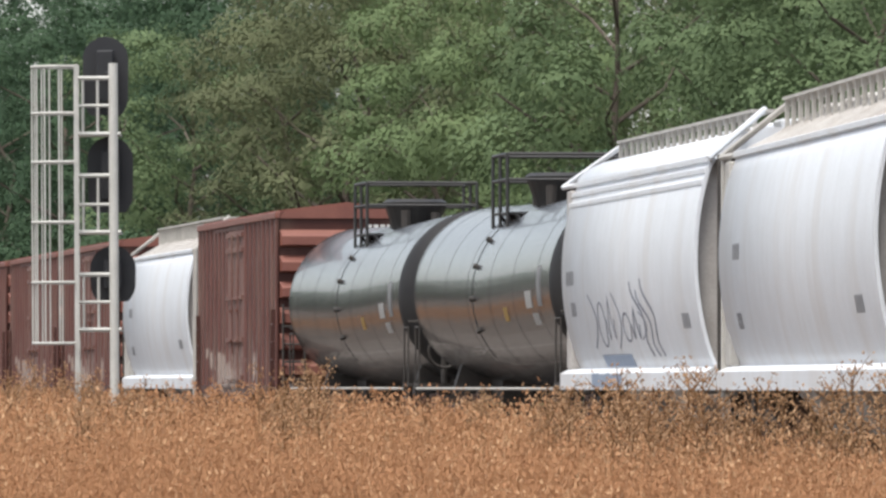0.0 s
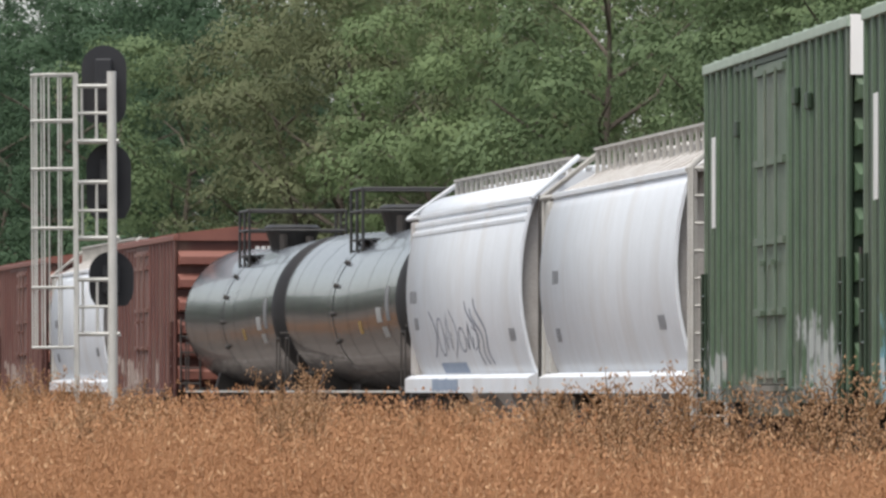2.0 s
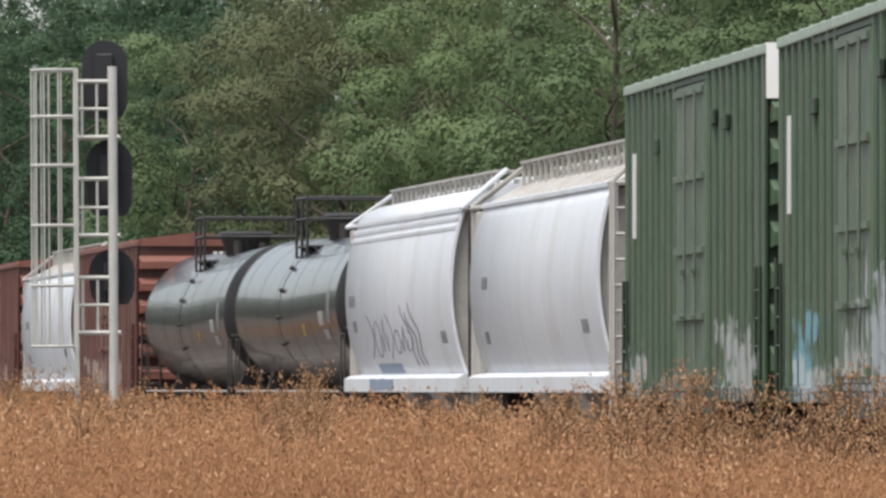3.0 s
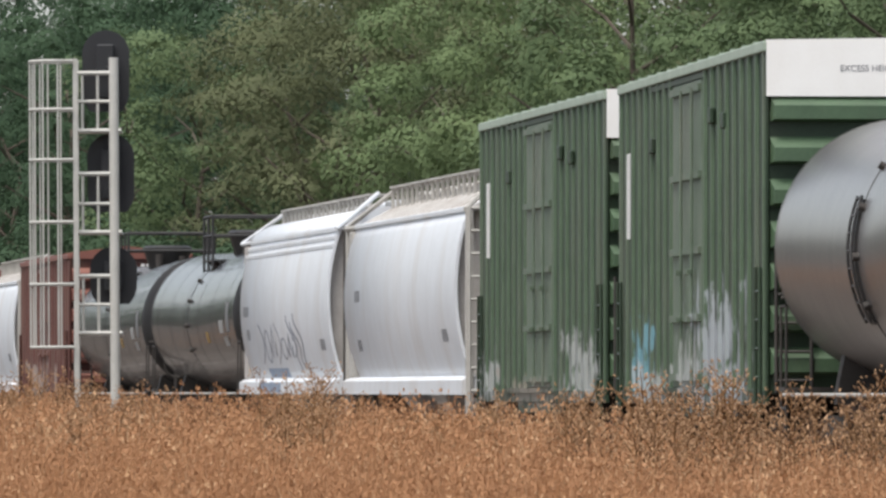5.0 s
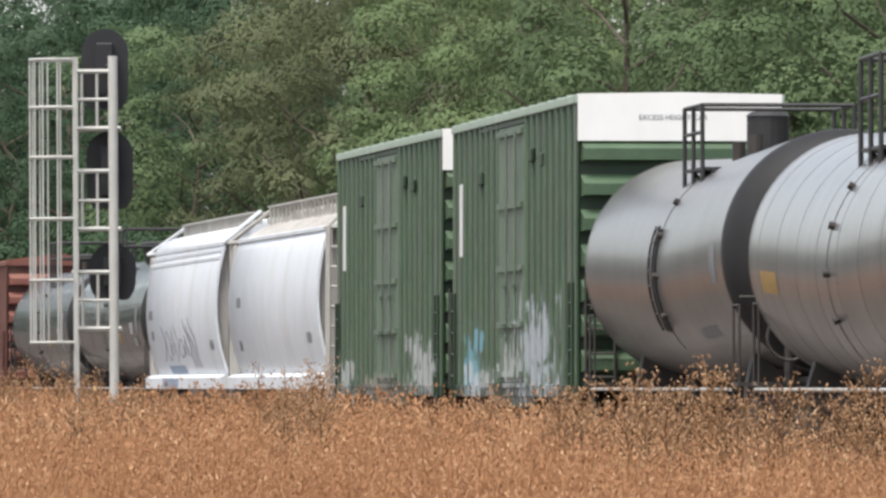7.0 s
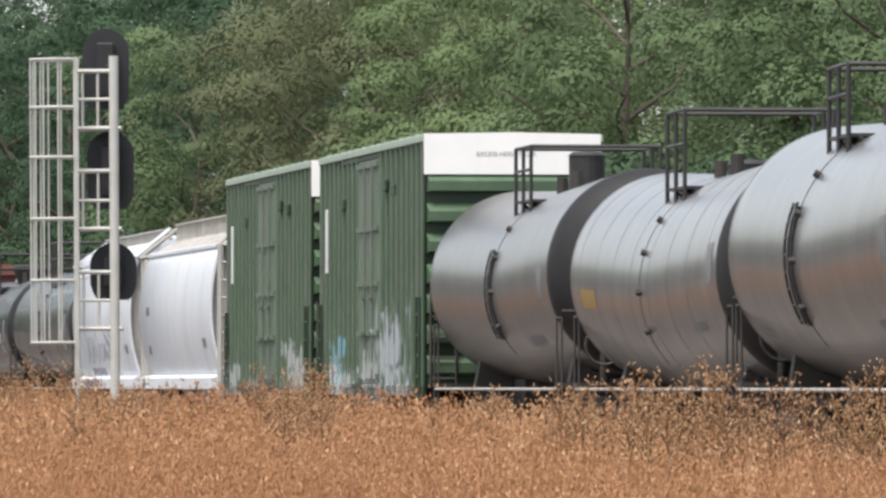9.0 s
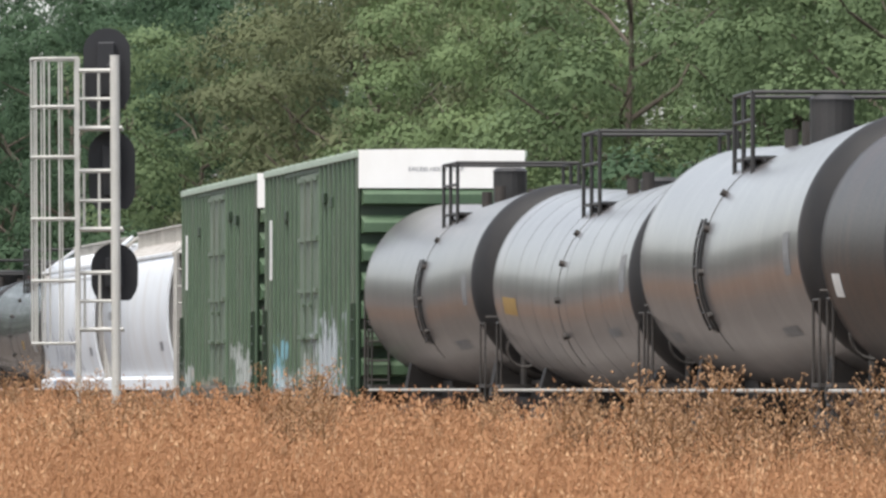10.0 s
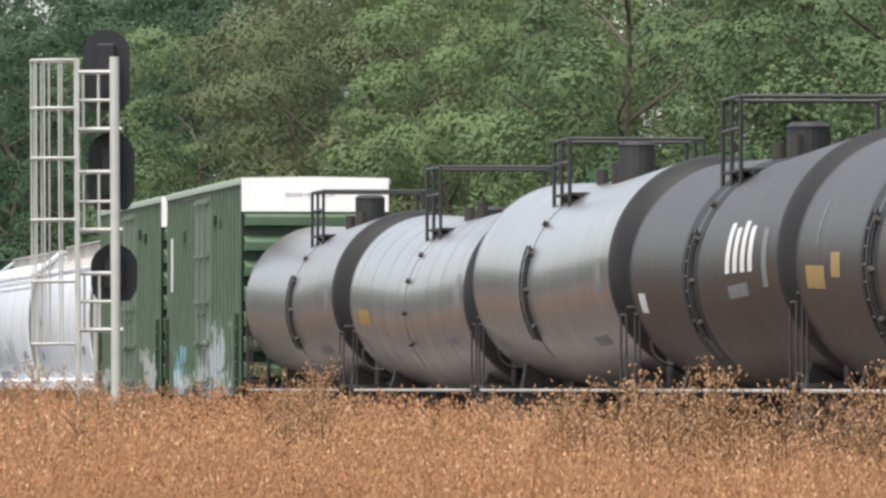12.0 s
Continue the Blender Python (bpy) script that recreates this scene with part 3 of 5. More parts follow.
def tank_car(u0, u1, label, paint, radius, zc, platform, strap=True, rings=0, marks=(), dome=0.0, belt=0.0, bend=0.16, tilt=0.0, manway=0.52, manway_x=0.1):
    """u0, u1: ends of the shell; the barrel sags to its middle, so that it drains there."""
    head = 0.78
    ob, h = car("tank_car", u0, u1, label, "tank car")
    N = 72

    def mid_z(x):
        return zc - bend * (1 - min(abs(x) / h, 1.0)) + tilt * x / h

    prof = [(-h - head * math.sin(a), radius * math.cos(a) ** 0.9) for a in (1.45, 1.3, 1.1, 0.9, 0.7, 0.5, 0.33, 0.18, 0.07)]
    prof = [(x, max(r, 0.02)) for x, r in prof]
    mids = [-h + 2 * h * k / 12 for k in range(13)]
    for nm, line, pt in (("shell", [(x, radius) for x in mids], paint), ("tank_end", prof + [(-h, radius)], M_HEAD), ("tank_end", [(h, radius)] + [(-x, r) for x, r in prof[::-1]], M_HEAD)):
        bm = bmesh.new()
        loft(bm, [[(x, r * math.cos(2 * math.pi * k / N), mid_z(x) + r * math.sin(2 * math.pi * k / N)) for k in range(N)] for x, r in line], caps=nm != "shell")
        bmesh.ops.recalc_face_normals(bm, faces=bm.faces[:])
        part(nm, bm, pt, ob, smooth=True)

    def hoop(x, w, t, a0, a1, name, material, lab=""):
        n = 72
        bm = bmesh.new()
        secs = []
        for k in range(n + 1):
            a = a0 + (a1 - a0) * k / n
            c, s = math.cos(a), math.sin(a)
            secs.append([(x + dx, (radius + dr) * c, mid_z(x + dx) + (radius + dr) * s) for dx, dr in ((-w / 2, -0.004), (-w / 2, t), (w / 2, t), (w / 2, -0.004))])
        loft(bm, secs)
        bmesh.ops.recalc_face_normals(bm, faces=bm.faces[:])
        return part(name, bm, material, ob, lab)

    for k in range(rings):
        hoop(-h + 2 * h * (k + 0.5) / rings, 0.03, 0.003, 0.0, 2 * math.pi, "weld_band", paint)
    for sx in (-1, 1):
        hoop(sx * (h - 0.06), 0.1, 0.005, 0.0, 2 * math.pi, "end_band", paint)
    if belt:
        hoop(platform + 0.2, belt, 0.006, 0.0, 2 * math.pi, "stained_belt", M_HEAD, "dark stained belt")
    # curved side ladder, both sides, with clips
    px = platform
    zl = mid_z(px)
    for sy in (0, 1):
        def ang(a):
            return math.pi - a if sy else a
        if strap:
            lad = bmesh.new()
            R = radius + 0.06
            for dx in (-0.2, 0.2):
                for k in range(10):
                    a, b = ang(0.38 - 0.9 * k / 10), ang(0.38 - 0.9 * (k + 1) / 10)
                    bar(lad, (px + dx, R * math.cos(a), zl + R * math.sin(a)), (px + dx, R * math.cos(b), zl + R * math.sin(b)), 0.018, 5)
            for k in range(8):
                a = ang(0.36 - 0.85 * k / 7)
                bar(lad, (px - 0.2, R * math.cos(a), zl + R * math.sin(a)), (px + 0.2, R * math.cos(a), zl + R * math.sin(a)), 0.014, 5)
            part("side_ladder", lad, M_BLACK, ob)
        hoop(px, 0.3, 0.008, ang(1.0), ang(-0.75), "ladder_strip", paint)
        if strap:
            hoop(px, 0.36, 0.03, ang(0.36), ang(-0.55), "ladder_backing", M_BLACK, "black plate behind the ladder")
        for a in (0.95, 0.62, 0.3, -0.05, -0.4):
            bm = bmesh.new()
            aa = ang(a)
            c, s = math.cos(aa), math.sin(aa)
            bar(bm, (px - 0.32, (radius - 0.02) * c, zl + (radius - 0.02) * s), (px - 0.32, (radius + 0.07) * c, zl + (radius + 0.06) * s), 0.045, 8)
            part("bracket", bm, M_DARK, ob)
    # platform with railing round the manway
    zt, pw, pl = zl + radius, 1.0, 0.95
    zp = zl + radius * 0.82
    rail = 4.68
    bm = bmesh.new()
    for yy in (-pw, pw):
        box(bm, px - pl, px + pl, *sorted((yy, yy * 0.55)), zp + 0.06, zp + 0.1)
    for x in (px - pl, px + pl):
        for yy in (-pw, pw):
            bar(bm, (x, yy * 0.9, zp + 0.08), (x, yy * 0.72, zl + radius * 0.76), 0.03, 6)
    part("platform", bm, M_BLACK, ob)
    for x in (px - pl, px, px + pl):
        for yy in (-pw, pw):
            bm = bmesh.new()
            bar(bm, (x, yy, zp - 0.22), (x, yy, rail), 0.032, 6)
            part("railing_post", bm, M_BLACK, ob)
    for z in (rail, (rail + zp) / 2 + 0.1):
        for yy in (-pw, pw):
            bm = bmesh.new()
            bar(bm, (px - pl, yy, z), (px + pl, yy, z), 0.026, 6)
            part("handrail", bm, M_BLACK, ob)
        if z == rail or dome > 0.1:
            for x in (px - pl, px + pl):
                bm = bmesh.new()
                bar(bm, (x, -pw, z), (x, pw, z), 0.03, 6)
                part("handrail", bm, M_BLACK, ob)
    bm = bmesh.new()
    # a housing that widens upwards on the shiny cars, a plain drum on the others
    zm = 4.34 if dome > 0.1 else zt + manway
    bar(bm, (px + manway_x, 0, zt - 0.12), (px + manway_x, 0, zm), 0.4 if dome > 0.1 else 0.28, 20, 0.58 if dome > 0.1 else 0.28)
    bar(bm, (px + manway_x, 0, zm), (px + manway_x, 0, zm + 0.06), 0.6 if dome > 0.1 else 0.3, 20, 0.5 if dome > 0.1 else 0.22)
    part("manway", bm, M_BLACK, ob)
    for dx, yy, hh in ((-0.6, 0.25, 0.26), (-0.55, -0.3, 0.22), (0.75, 0.3, 0.2)):
        bm = bmesh.new()
        bar(bm, (px + dx, yy, zt - 0.1), (px + dx, yy, zt + hh), 0.09, 10)
        bar(bm, (px + dx, yy, zt + hh - 0.08), (px + dx + 0.2, yy, zt + hh - 0.08), 0.05, 8)
        part("valve", bm, M_DARK, ob)
    # stub sills, saddles, end platforms, handrails
    for sx in (-1, 1):
        bm = bmesh.new()
        box(bm, *sorted((sx * (h - 3.3), sx * (h + 0.7))), -0.38, 0.38, 0.72, 1.12)
        part("stub_sill", bm, M_DARK, ob)
        bm = bmesh.new()
        xs = sx * (h - 1.7)
        loft(bm, [[(xs + o, -1.0, 0.85), (xs + o, -1.0, 0.98), (xs + o, -radius * 0.6, mid_z(xs) - radius * 0.8), (xs + o, -radius * 0.4, mid_z(xs) - radius * 0.93), (xs + o, radius * 0.4, mid_z(xs) - radius * 0.93),
                   (xs + o, radius * 0.6, mid_z(xs) - radius * 0.8), (xs + o, 1.0, 0.98), (xs + o, 1.0, 0.85)] for o in (-0.16, 0.16)])
        bmesh.ops.recalc_face_normals(bm, faces=bm.faces[:])
        part("saddle", bm, M_DARK, ob)
        bm = bmesh.new()
        box(bm, *sorted((sx * (h + 0.05), sx * (h + 0.7))), -1.4, 1.4, 1.0, 1.05)
        part("end_platform", bm, M_DARK, ob)
        bm = bmesh.new()
        for yy in (-1.38, 1.38):
            for x in (h + 0.08, h + 0.66):
                bar(bm, (sx * x, yy, 0.45), (sx * x, yy, 2.0), 0.018, 6)
            bar(bm, (sx * (h + 0.08), yy, 2.0), (sx * (h + 0.66), yy, 2.0), 0.018, 6)
            for z in (0.55, 0.8):
                bar(bm, (sx * (h + 0.08), yy, z), (sx * (h + 0.66), yy, z), 0.02, 6)
        bar(bm, (sx * (h + 0.66), -1.38, 2.1), (sx * (h + 0.66), 1.38, 2.1), 0.022, 6)
        part("grab_rail", bm, M_DARK, ob)
        bm = bmesh.new()
        bar(bm, (sx * (h + 0.5), -sx * 0.75, 1.05), (sx * (h + 0.5), -sx * 0.75, 1.75), 0.05, 8)
        for k in range(18):
            a, b = k * math.pi / 9, (k + 1) * math.pi / 9
            bar(bm, (sx * (h + 0.62), -sx * 0.75 + 0.28 * math.cos(a), 1.6 + 0.28 * math.sin(a)), (sx * (h + 0.62), -sx * 0.75 + 0.28 * math.cos(b), 1.6 + 0.28 * math.sin(b)), 0.022, 5)
        part("brake_wheel", bm, M_DARK, ob)
    for yy in (-1.42, 1.42):
        bm = bmesh.new()
        bar(bm, (-h - 0.1, yy, 0.96), (h + 0.1, yy, 0.96), 0.022, 8)
        for x in (-h + 1.7, h - 1.7):
            bar(bm, (x, yy, 0.96), (x, yy * 0.85, 0.96), 0.022, 6)
        part("side_rail", bm, M_GREY_FRAME, ob, "worn grey side handrail")
    bm = bmesh.new()
    bar(bm, (px + 0.3, 0, 0.55), (px + 0.3, 0, zl - radius + 0.05), 0.14, 10)
    part("bottom_valve", bm, M_DARK, ob)
    bm = bmesh.new()
    box(bm, -2.6, -1.6, -0.6, -0.1, 0.75, 1.15)
    part("air_reservoir", bevelled(bm, 0.05), M_DARK, ob)
    for m, x, hgt, w, z in marks:
        # painted marks bend with the shell
        n = 6
        for sy in (0, 1):
            bm = bmesh.new()
            secs = []
            for k in range(n + 1):
                zz = z + hgt * k / n - mid_z(x)
                a = math.asin(max(-0.98, min(0.98, zz / radius)))
                a = a if sy else math.pi - a
                R = radius + 0.004
                secs.append([(x - w / 2, -R * math.cos(a), mid_z(x - w / 2) + R * math.sin(a)), (x + w / 2, -R * math.cos(a), mid_z(x + w / 2) + R * math.sin(a))])
            loft(bm, secs, closed=False)
            part("painted_mark", bm, m, ob)
    coupler(ob, h + 0.7)
    bogies(ob, h - 1.7)
    return ob, h


def tanks():
    W, Y, S = M_PLATE_W, M_PLATE_Y, M_SPRAY_W
    # the two shiny cars ahead of the hoppers
    for u0, u1 in ((71.7, 89.6), (91.9, 109.4)):
        h = (u1 - u0) / 2
        tank_car(u0, u1, "shiny black tank car with railed top platform", M_TANK_A, 1.47, 2.55, h * 0.1, strap=False, rings=6, dome=0.16, bend=0.1,
                 marks=((M_MARK, -h + 2.6, 0.26, 0.75, 2.18), (M_MARK, -h + 2.1, 0.18, 0.7, 1.92), (Y, -h + 5.6, 0.22, 0.5, 2.0), (S, -h + 1.3, 0.6, 0.5, 2.2)))
    tank_car(-16.5, -1.35, "dull grey-black tank car with side ladder", M_TANK_B, 1.52, 2.67, -0.6, marks=((S, -6.6, 0.5, 0.6, 2.3), (S, -4.2, 0.14, 1.6, 1.62)))
    tank_car(-35.6, -19.3, "worn grey-black tank car with banded jacket", M_TANK_J, 1.51, 2.51, 0.0, strap=False, rings=8, bend=0.18, tilt=0.04, manway=0.14, marks=((Y, 6.1, 0.26, 1.7, 2.1), (S, -7.4, 0.5, 0.6, 2.3), (S, -5.5, 0.12, 1.2, 1.7)))
    tank_car(-53.9, -37.3, "dull grey-black tank car with dark side ladder", M_TANK_J, 1.55, 2.65, 1.4, manway_x=-0.9, marks=((S, -7.2, 0.5, 0.6, 2.3), (S, -5.4, 0.12, 1.4, 1.6), (S, 6.8, 0.12, 1.2, 1.6)))
    letters = [(W, -3.0 - k * 0.75, hh, 0.45, 2.4) for k, hh in enumerate((0.62, 0.55, 0.62, 0.55))]
    tank_car(-72.0, -56.2, "black tank car with white lettering", M_TANK_C, 1.52, 2.54, 0.8, rings=0, belt=1.7, bend=0.13, manway=0.38,
             marks=(*letters, (S, -3.9, 0.16, 1.9, 2.1), (W, 6.7, 0.26, 0.8, 2.0), (S, -6.6, 0.7, 0.5, 2.2)))
    tank_car(-90.5, -74.0, "black tank car with orange placards", M_TANK_C, 1.52, 2.44, 0.8, belt=1.5, bend=0.13, marks=((Y, 6.3, 0.26, 1.9, 2.12), (Y, 4.2, 0.28, 0.9, 2.22), (S, 6.2, 0.5, 0.15, 2.6)))


def hopper(u0, u1, label, style, eave, paint, roof_paint, seed):
    """Covered hopper with bulged sides."""
    ob, h = car("covered_hopper", u0, u1, label, "hopper car")
    hb = h - 0.78
    xn, xf = -(h - 0.88), h - 0.62
    zs = 1.2
    side = []
    for k in range(15):
        t = k / 14
        z = zs + (eave - zs) * t
        bul = math.sin(math.pi * min(max(t, 0), 1)) ** 0.75
        side.append((1.27 + 0.07 * t + 0.26 * bul, z))
    top = eave + 0.42 if style == 1 else eave + 0.5
    roof = [(1.34, eave + 0.1), (1.22, eave + 0.24), (0.95, eave + 0.36), (0.55, top)] if style == 1 else [(1.3, eave + 0.06), (0.9, eave + 0.27), (0.5, top)]
    bm = bmesh.new()
    sec = [(y, z) for y, z in side] + [(-y, z) for y, z in side[::-1]]
    inner = [(y - math.copysign(0.05, y), z) for y, z in sec]
    loft(bm, [[(x, y, z) for y, z in sec] for x in np.linspace(xn, xf, 3)] + [[(x, y, z) for y, z in inner] for x in (xf, xn)] + [[(xn, y, z) for y, z in sec]], caps=False)
    bmesh.ops.recalc_face_normals(bm, faces=bm.faces[:])
    part("body", bm, paint, ob, smooth=False)
    for f in ob.children[-1].data.polygons:
        f.use_smooth = abs(f.normal.x) < 0.5
    bm = bmesh.new()
    y0 = side[-1][0]
    rs = [(y0 + 0.02, eave + 0.004)] + roof
    rsec = rs + [(-y, z) for y, z in rs[::-1]]
    loft(bm, [[(x, y, z) for y, z in rsec] for x in (-hb - 0.05, hb + 0.05)])
    if style == 2:
        for k in range(1, 16):
            x = -hb + 2 * hb * k / 16
            loft(bm, [[(x + o, y, z + 0.03 + e) for y, z in rsec for e in (0,)] for o in (-0.05, 0.05)])
    bmesh.ops.recalc_face_normals(bm, faces=bm.faces[:])
    r = part("roof", bm, roof_paint, ob)
    if style == 1:
        for f in r.data.polygons:
            f.use_smooth = abs(f.normal.x) < 0.5
    for sy in (-1, 1):
        # eave mouldings
        for dz, pr in ((0.02, 0.06), (-0.13, 0.05), (-0.28, 0.035)) if style == 1 else ((0.02, 0.06),):
            bm = bmesh.new()
            yb = y0 - dz * 0.33
            loft(bm, [[(x, sy * (yb - 0.02), eave + dz - 0.055), (x, sy * (yb + pr), eave + dz - 0.03), (x, sy * (yb + pr), eave + dz + 0.03), (x, sy * (yb - 0.02), eave + dz + 0.055)] for x in ((-hb - 0.06, hb + 0.06) if dz > 0 else (xn + 0.01, xf - 0.01))])
            bmesh.ops.recalc_face_normals(bm, faces=bm.faces[:])
            part("eave_moulding", bm, paint, ob)
        bm = bmesh.new()
        loft(bm, [[(x, sy * 1.2, 0.95), (x, sy * 1.53, 0.95), (x, sy * 1.53, 1.18), (x, sy * 1.4, 1.25), (x, sy * 1.2, 1.25)] for x in (-h + 0.1, h - 0.1)])
        bmesh.ops.recalc_face_normals(bm, faces=bm.faces[:])
        part("side_sill", bm, paint, ob)
        # end ladder stiles on the car corners
        for sx in (-1, 1):
            bm = bmesh.new()
            x1 = sx * (h - 0.12)
            if style == 2:
                box(bm, *sorted((x1 - 0.07, x1 + 0.05)), *sorted((sy * 1.36, sy * 1.48)), 0.6, eave + 0.05)
                part("corner_post", bevelled(bm, 0.012), M_GREY_FRAME, ob)
                bm = bmesh.new()
            ladder(bm, sx * (h - 0.06), sy * (1.2 if style == 2 else 1.12), 0.5, eave + 0.05, w=0.44, along=False, rung=0.36, r=0.024)
            part("corner_ladder", bm, M_GREY_FRAME if style == 2 else M_DARK, ob)
            bm = bmesh.new()
            bar(bm, (sx * (h - 0.12), sy * 1.48, eave), (sx * (hb - 0.25), sy * 0.62, top + 0.24), 0.04, 6)
            bar(bm, (sx * (h - 0.12), sy * 1.48, eave), (sx * (hb + 0.05), sy * 1.35, eave + 0.02), 0.04, 6)
            part("roof_brace", bm, M_GREY_FRAME if style == 2 else paint, ob)
    # end walls fill the bulged section, sloped sheets behind them, both in the shade-darkened grey
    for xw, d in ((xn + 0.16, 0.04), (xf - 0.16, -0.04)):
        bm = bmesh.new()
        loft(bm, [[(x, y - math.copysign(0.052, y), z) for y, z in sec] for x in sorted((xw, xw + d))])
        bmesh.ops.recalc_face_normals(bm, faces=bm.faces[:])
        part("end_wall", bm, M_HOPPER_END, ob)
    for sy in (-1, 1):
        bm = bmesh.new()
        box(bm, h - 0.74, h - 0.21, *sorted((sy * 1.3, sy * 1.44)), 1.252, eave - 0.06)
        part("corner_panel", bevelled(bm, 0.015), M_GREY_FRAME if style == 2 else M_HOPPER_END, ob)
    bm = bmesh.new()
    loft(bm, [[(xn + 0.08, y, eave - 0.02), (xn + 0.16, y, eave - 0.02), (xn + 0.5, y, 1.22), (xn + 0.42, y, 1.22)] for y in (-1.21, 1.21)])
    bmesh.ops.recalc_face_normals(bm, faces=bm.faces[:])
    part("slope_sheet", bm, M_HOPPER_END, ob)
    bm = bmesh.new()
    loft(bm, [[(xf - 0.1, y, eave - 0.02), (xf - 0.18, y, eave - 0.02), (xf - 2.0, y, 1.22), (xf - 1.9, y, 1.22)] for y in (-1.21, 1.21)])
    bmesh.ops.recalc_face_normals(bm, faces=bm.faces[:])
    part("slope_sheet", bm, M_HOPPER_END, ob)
    for sx in (-1, 1):
        bm = bmesh.new()
        box(bm, *sorted((sx * (h - 1.9), sx * (h - 0.05))), -1.3, 1.3, 0.9, 1.02)
        part("end_frame", bm, M_DARK, ob)
        for yy in (-0.75, 0.75):
            bm = bmesh.new()
            bar(bm, (sx * (h - 0.15), yy, 1.0), (sx * (hb + 0.02), yy, 2.9), 0.06, 6)
            part("end_brace", bm, M_DARK, ob)
    # roof walk on brackets, both edges of the crown
    for sy in (-1, 1):
        bm = bmesh.new()
        box(bm, -hb + 0.2, hb - 0.2, *sorted((sy * 0.42, sy * 0.8)), top + 0.2, top + 0.235)
        w = part("roof_walk", bm, M_GREY_FRAME, ob, "grey steel roof walk")
        for k in range(22):
            x = -hb + 0.3 + (2 * hb - 0.6) * k / 21
            bm = bmesh.new()
            box(bm, x - 0.03, x + 0.03, *sorted((sy * 0.72, sy * 0.78)), eave + 0.22, top + 0.2)
            part("bracket", bm, M_GREY_FRAME, w)
    for k in range(8):
        x = -hb + 1.0 + (2 * hb - 2.0) * k / 7
        bm = bmesh.new()
        box(bm, x - 0.42, x + 0.42, -0.36, 0.36, top - 0.02, top + 0.13)
        part("hatch", bevelled(bm, 0.03), roof_paint, ob)
    # discharge chutes and underframe
    for k in range(3):
        x = (k - 1) * hb * 0.56
        bm = bmesh.new()
        loft(bm, [[(x - 1.3, -1.1, 1.22), (x + 1.3, -1.1, 1.22), (x + 1.3, 1.1, 1.22), (x - 1.3, 1.1, 1.22)], [(x - 0.4, -0.5, 0.42), (x + 0.4, -0.5, 0.42), (x + 0.4, 0.5, 0.42), (x - 0.4, 0.5, 0.42)]])
        bmesh.ops.recalc_face_normals(bm, faces=bm.faces[:])
        part("chute", bm, paint, ob)
    bm = bmesh.new()
    box(bm, -h, h, -0.3, 0.3, 0.72, 1.0)
    part("underframe", bm, M_DARK, ob)
    # stencils and scrawl follow the bulged side
    rnd = random.Random(seed)

    def side_y(z):
        return float(np.interp(z, [q[1] for q in side], [q[0] for q in side])) + 0.006

    def stripe(bm, x, z0_, z1_, w, slant=0.0):
        n = 5
        secs = []
        for k in range(n + 1):
            z = z0_ + (z1_ - z0_) * k / n
            secs.append([(x - w / 2 + slant * k / n, side_y(z), z), (x + w / 2 + slant * k / n, side_y(z), z)])
        loft(bm, secs, closed=False)

    for x, z, n in ((hb - 1.3, 2.65, 5), (hb - 1.3, 2.2, 3), (-hb + 1.2, 1.95, 4)) if style == 1 else ((hb - 2.2, 2.75, 4), (hb - 1.8, 1.9, 3), (-hb + 1.6, 2.0, 4)):
        bm = bmesh.new()
        for k in range(n):
            stripe(bm, x + k * 0.2, z - 0.2, z, 0.12)
        part("stencil", bm, M_STENCIL, ob)["kind"] = "stuff"
    def scrawl(bm, path, w):
        """A sprayed line through (x, z) points, laid on the bulged side."""
        secs = []
        for i, (x, z) in enumerate(path):
            xa, za = path[max(i - 1, 0)]
            xb, zb = path[min(i + 1, len(path) - 1)]
            n = math.hypot((xb - xa) * 0.2, zb - za) or 1.0
            # wider along the car, which is seen foreshortened
            ox, oz = (zb - za) / n * w * 2.2, -(xb - xa) * 0.2 / n * w
            secs.append([(x - ox, side_y(z - oz), z - oz), (x + ox, side_y(z + oz), z + oz)])
        loft(bm, secs, closed=False)

    if seed == 1:
        for k in range(7):
            x0, zb, zt = hb - 3.0 - k * 0.95, 1.52 + rnd.uniform(0, 0.12), 2.05 + rnd.uniform(-0.05, 0.3)
            loop = k % 3
            path = []
            for j in range(15):
                f = j / 14
                if loop == 0:
                    path.append((x0 - 0.75 * math.sin(math.pi * f), zt + (zb - zt) * f))
                elif loop == 1:
                    path.append((x0 - 0.4 + 0.42 * math.cos(7 * f), (zb + zt) / 2 + (zt - zb) / 2 * math.sin(7 * f)))
                else:
                    path.append((x0 - 0.9 * f, zb + (zt - zb) * abs(2 * ((f * 1.5 + 0.25) % 1) - 1)))
            bm = bmesh.new()
            scrawl(bm, path, rnd.uniform(0.012, 0.022))
            part("graffiti_stroke", bm, M_SPRAY_G, ob, "grey sprayed stroke")
        for dx, top_ in ((0.0, 2.45), (0.55, 2.3), (1.2, 2.42)):
            x0 = -hb + 4.6 + dx
            bm = bmesh.new()
            scrawl(bm, [(x0 + 1.3 * (j / 10) ** 1.5 + 0.25 * math.sin(j * 0.9), 1.4 + (top_ - 1.4) * j / 10) for j in range(11)], 0.028)
            part("graffiti_stroke", bm, M_SPRAY_G, ob, "grey sprayed stroke")
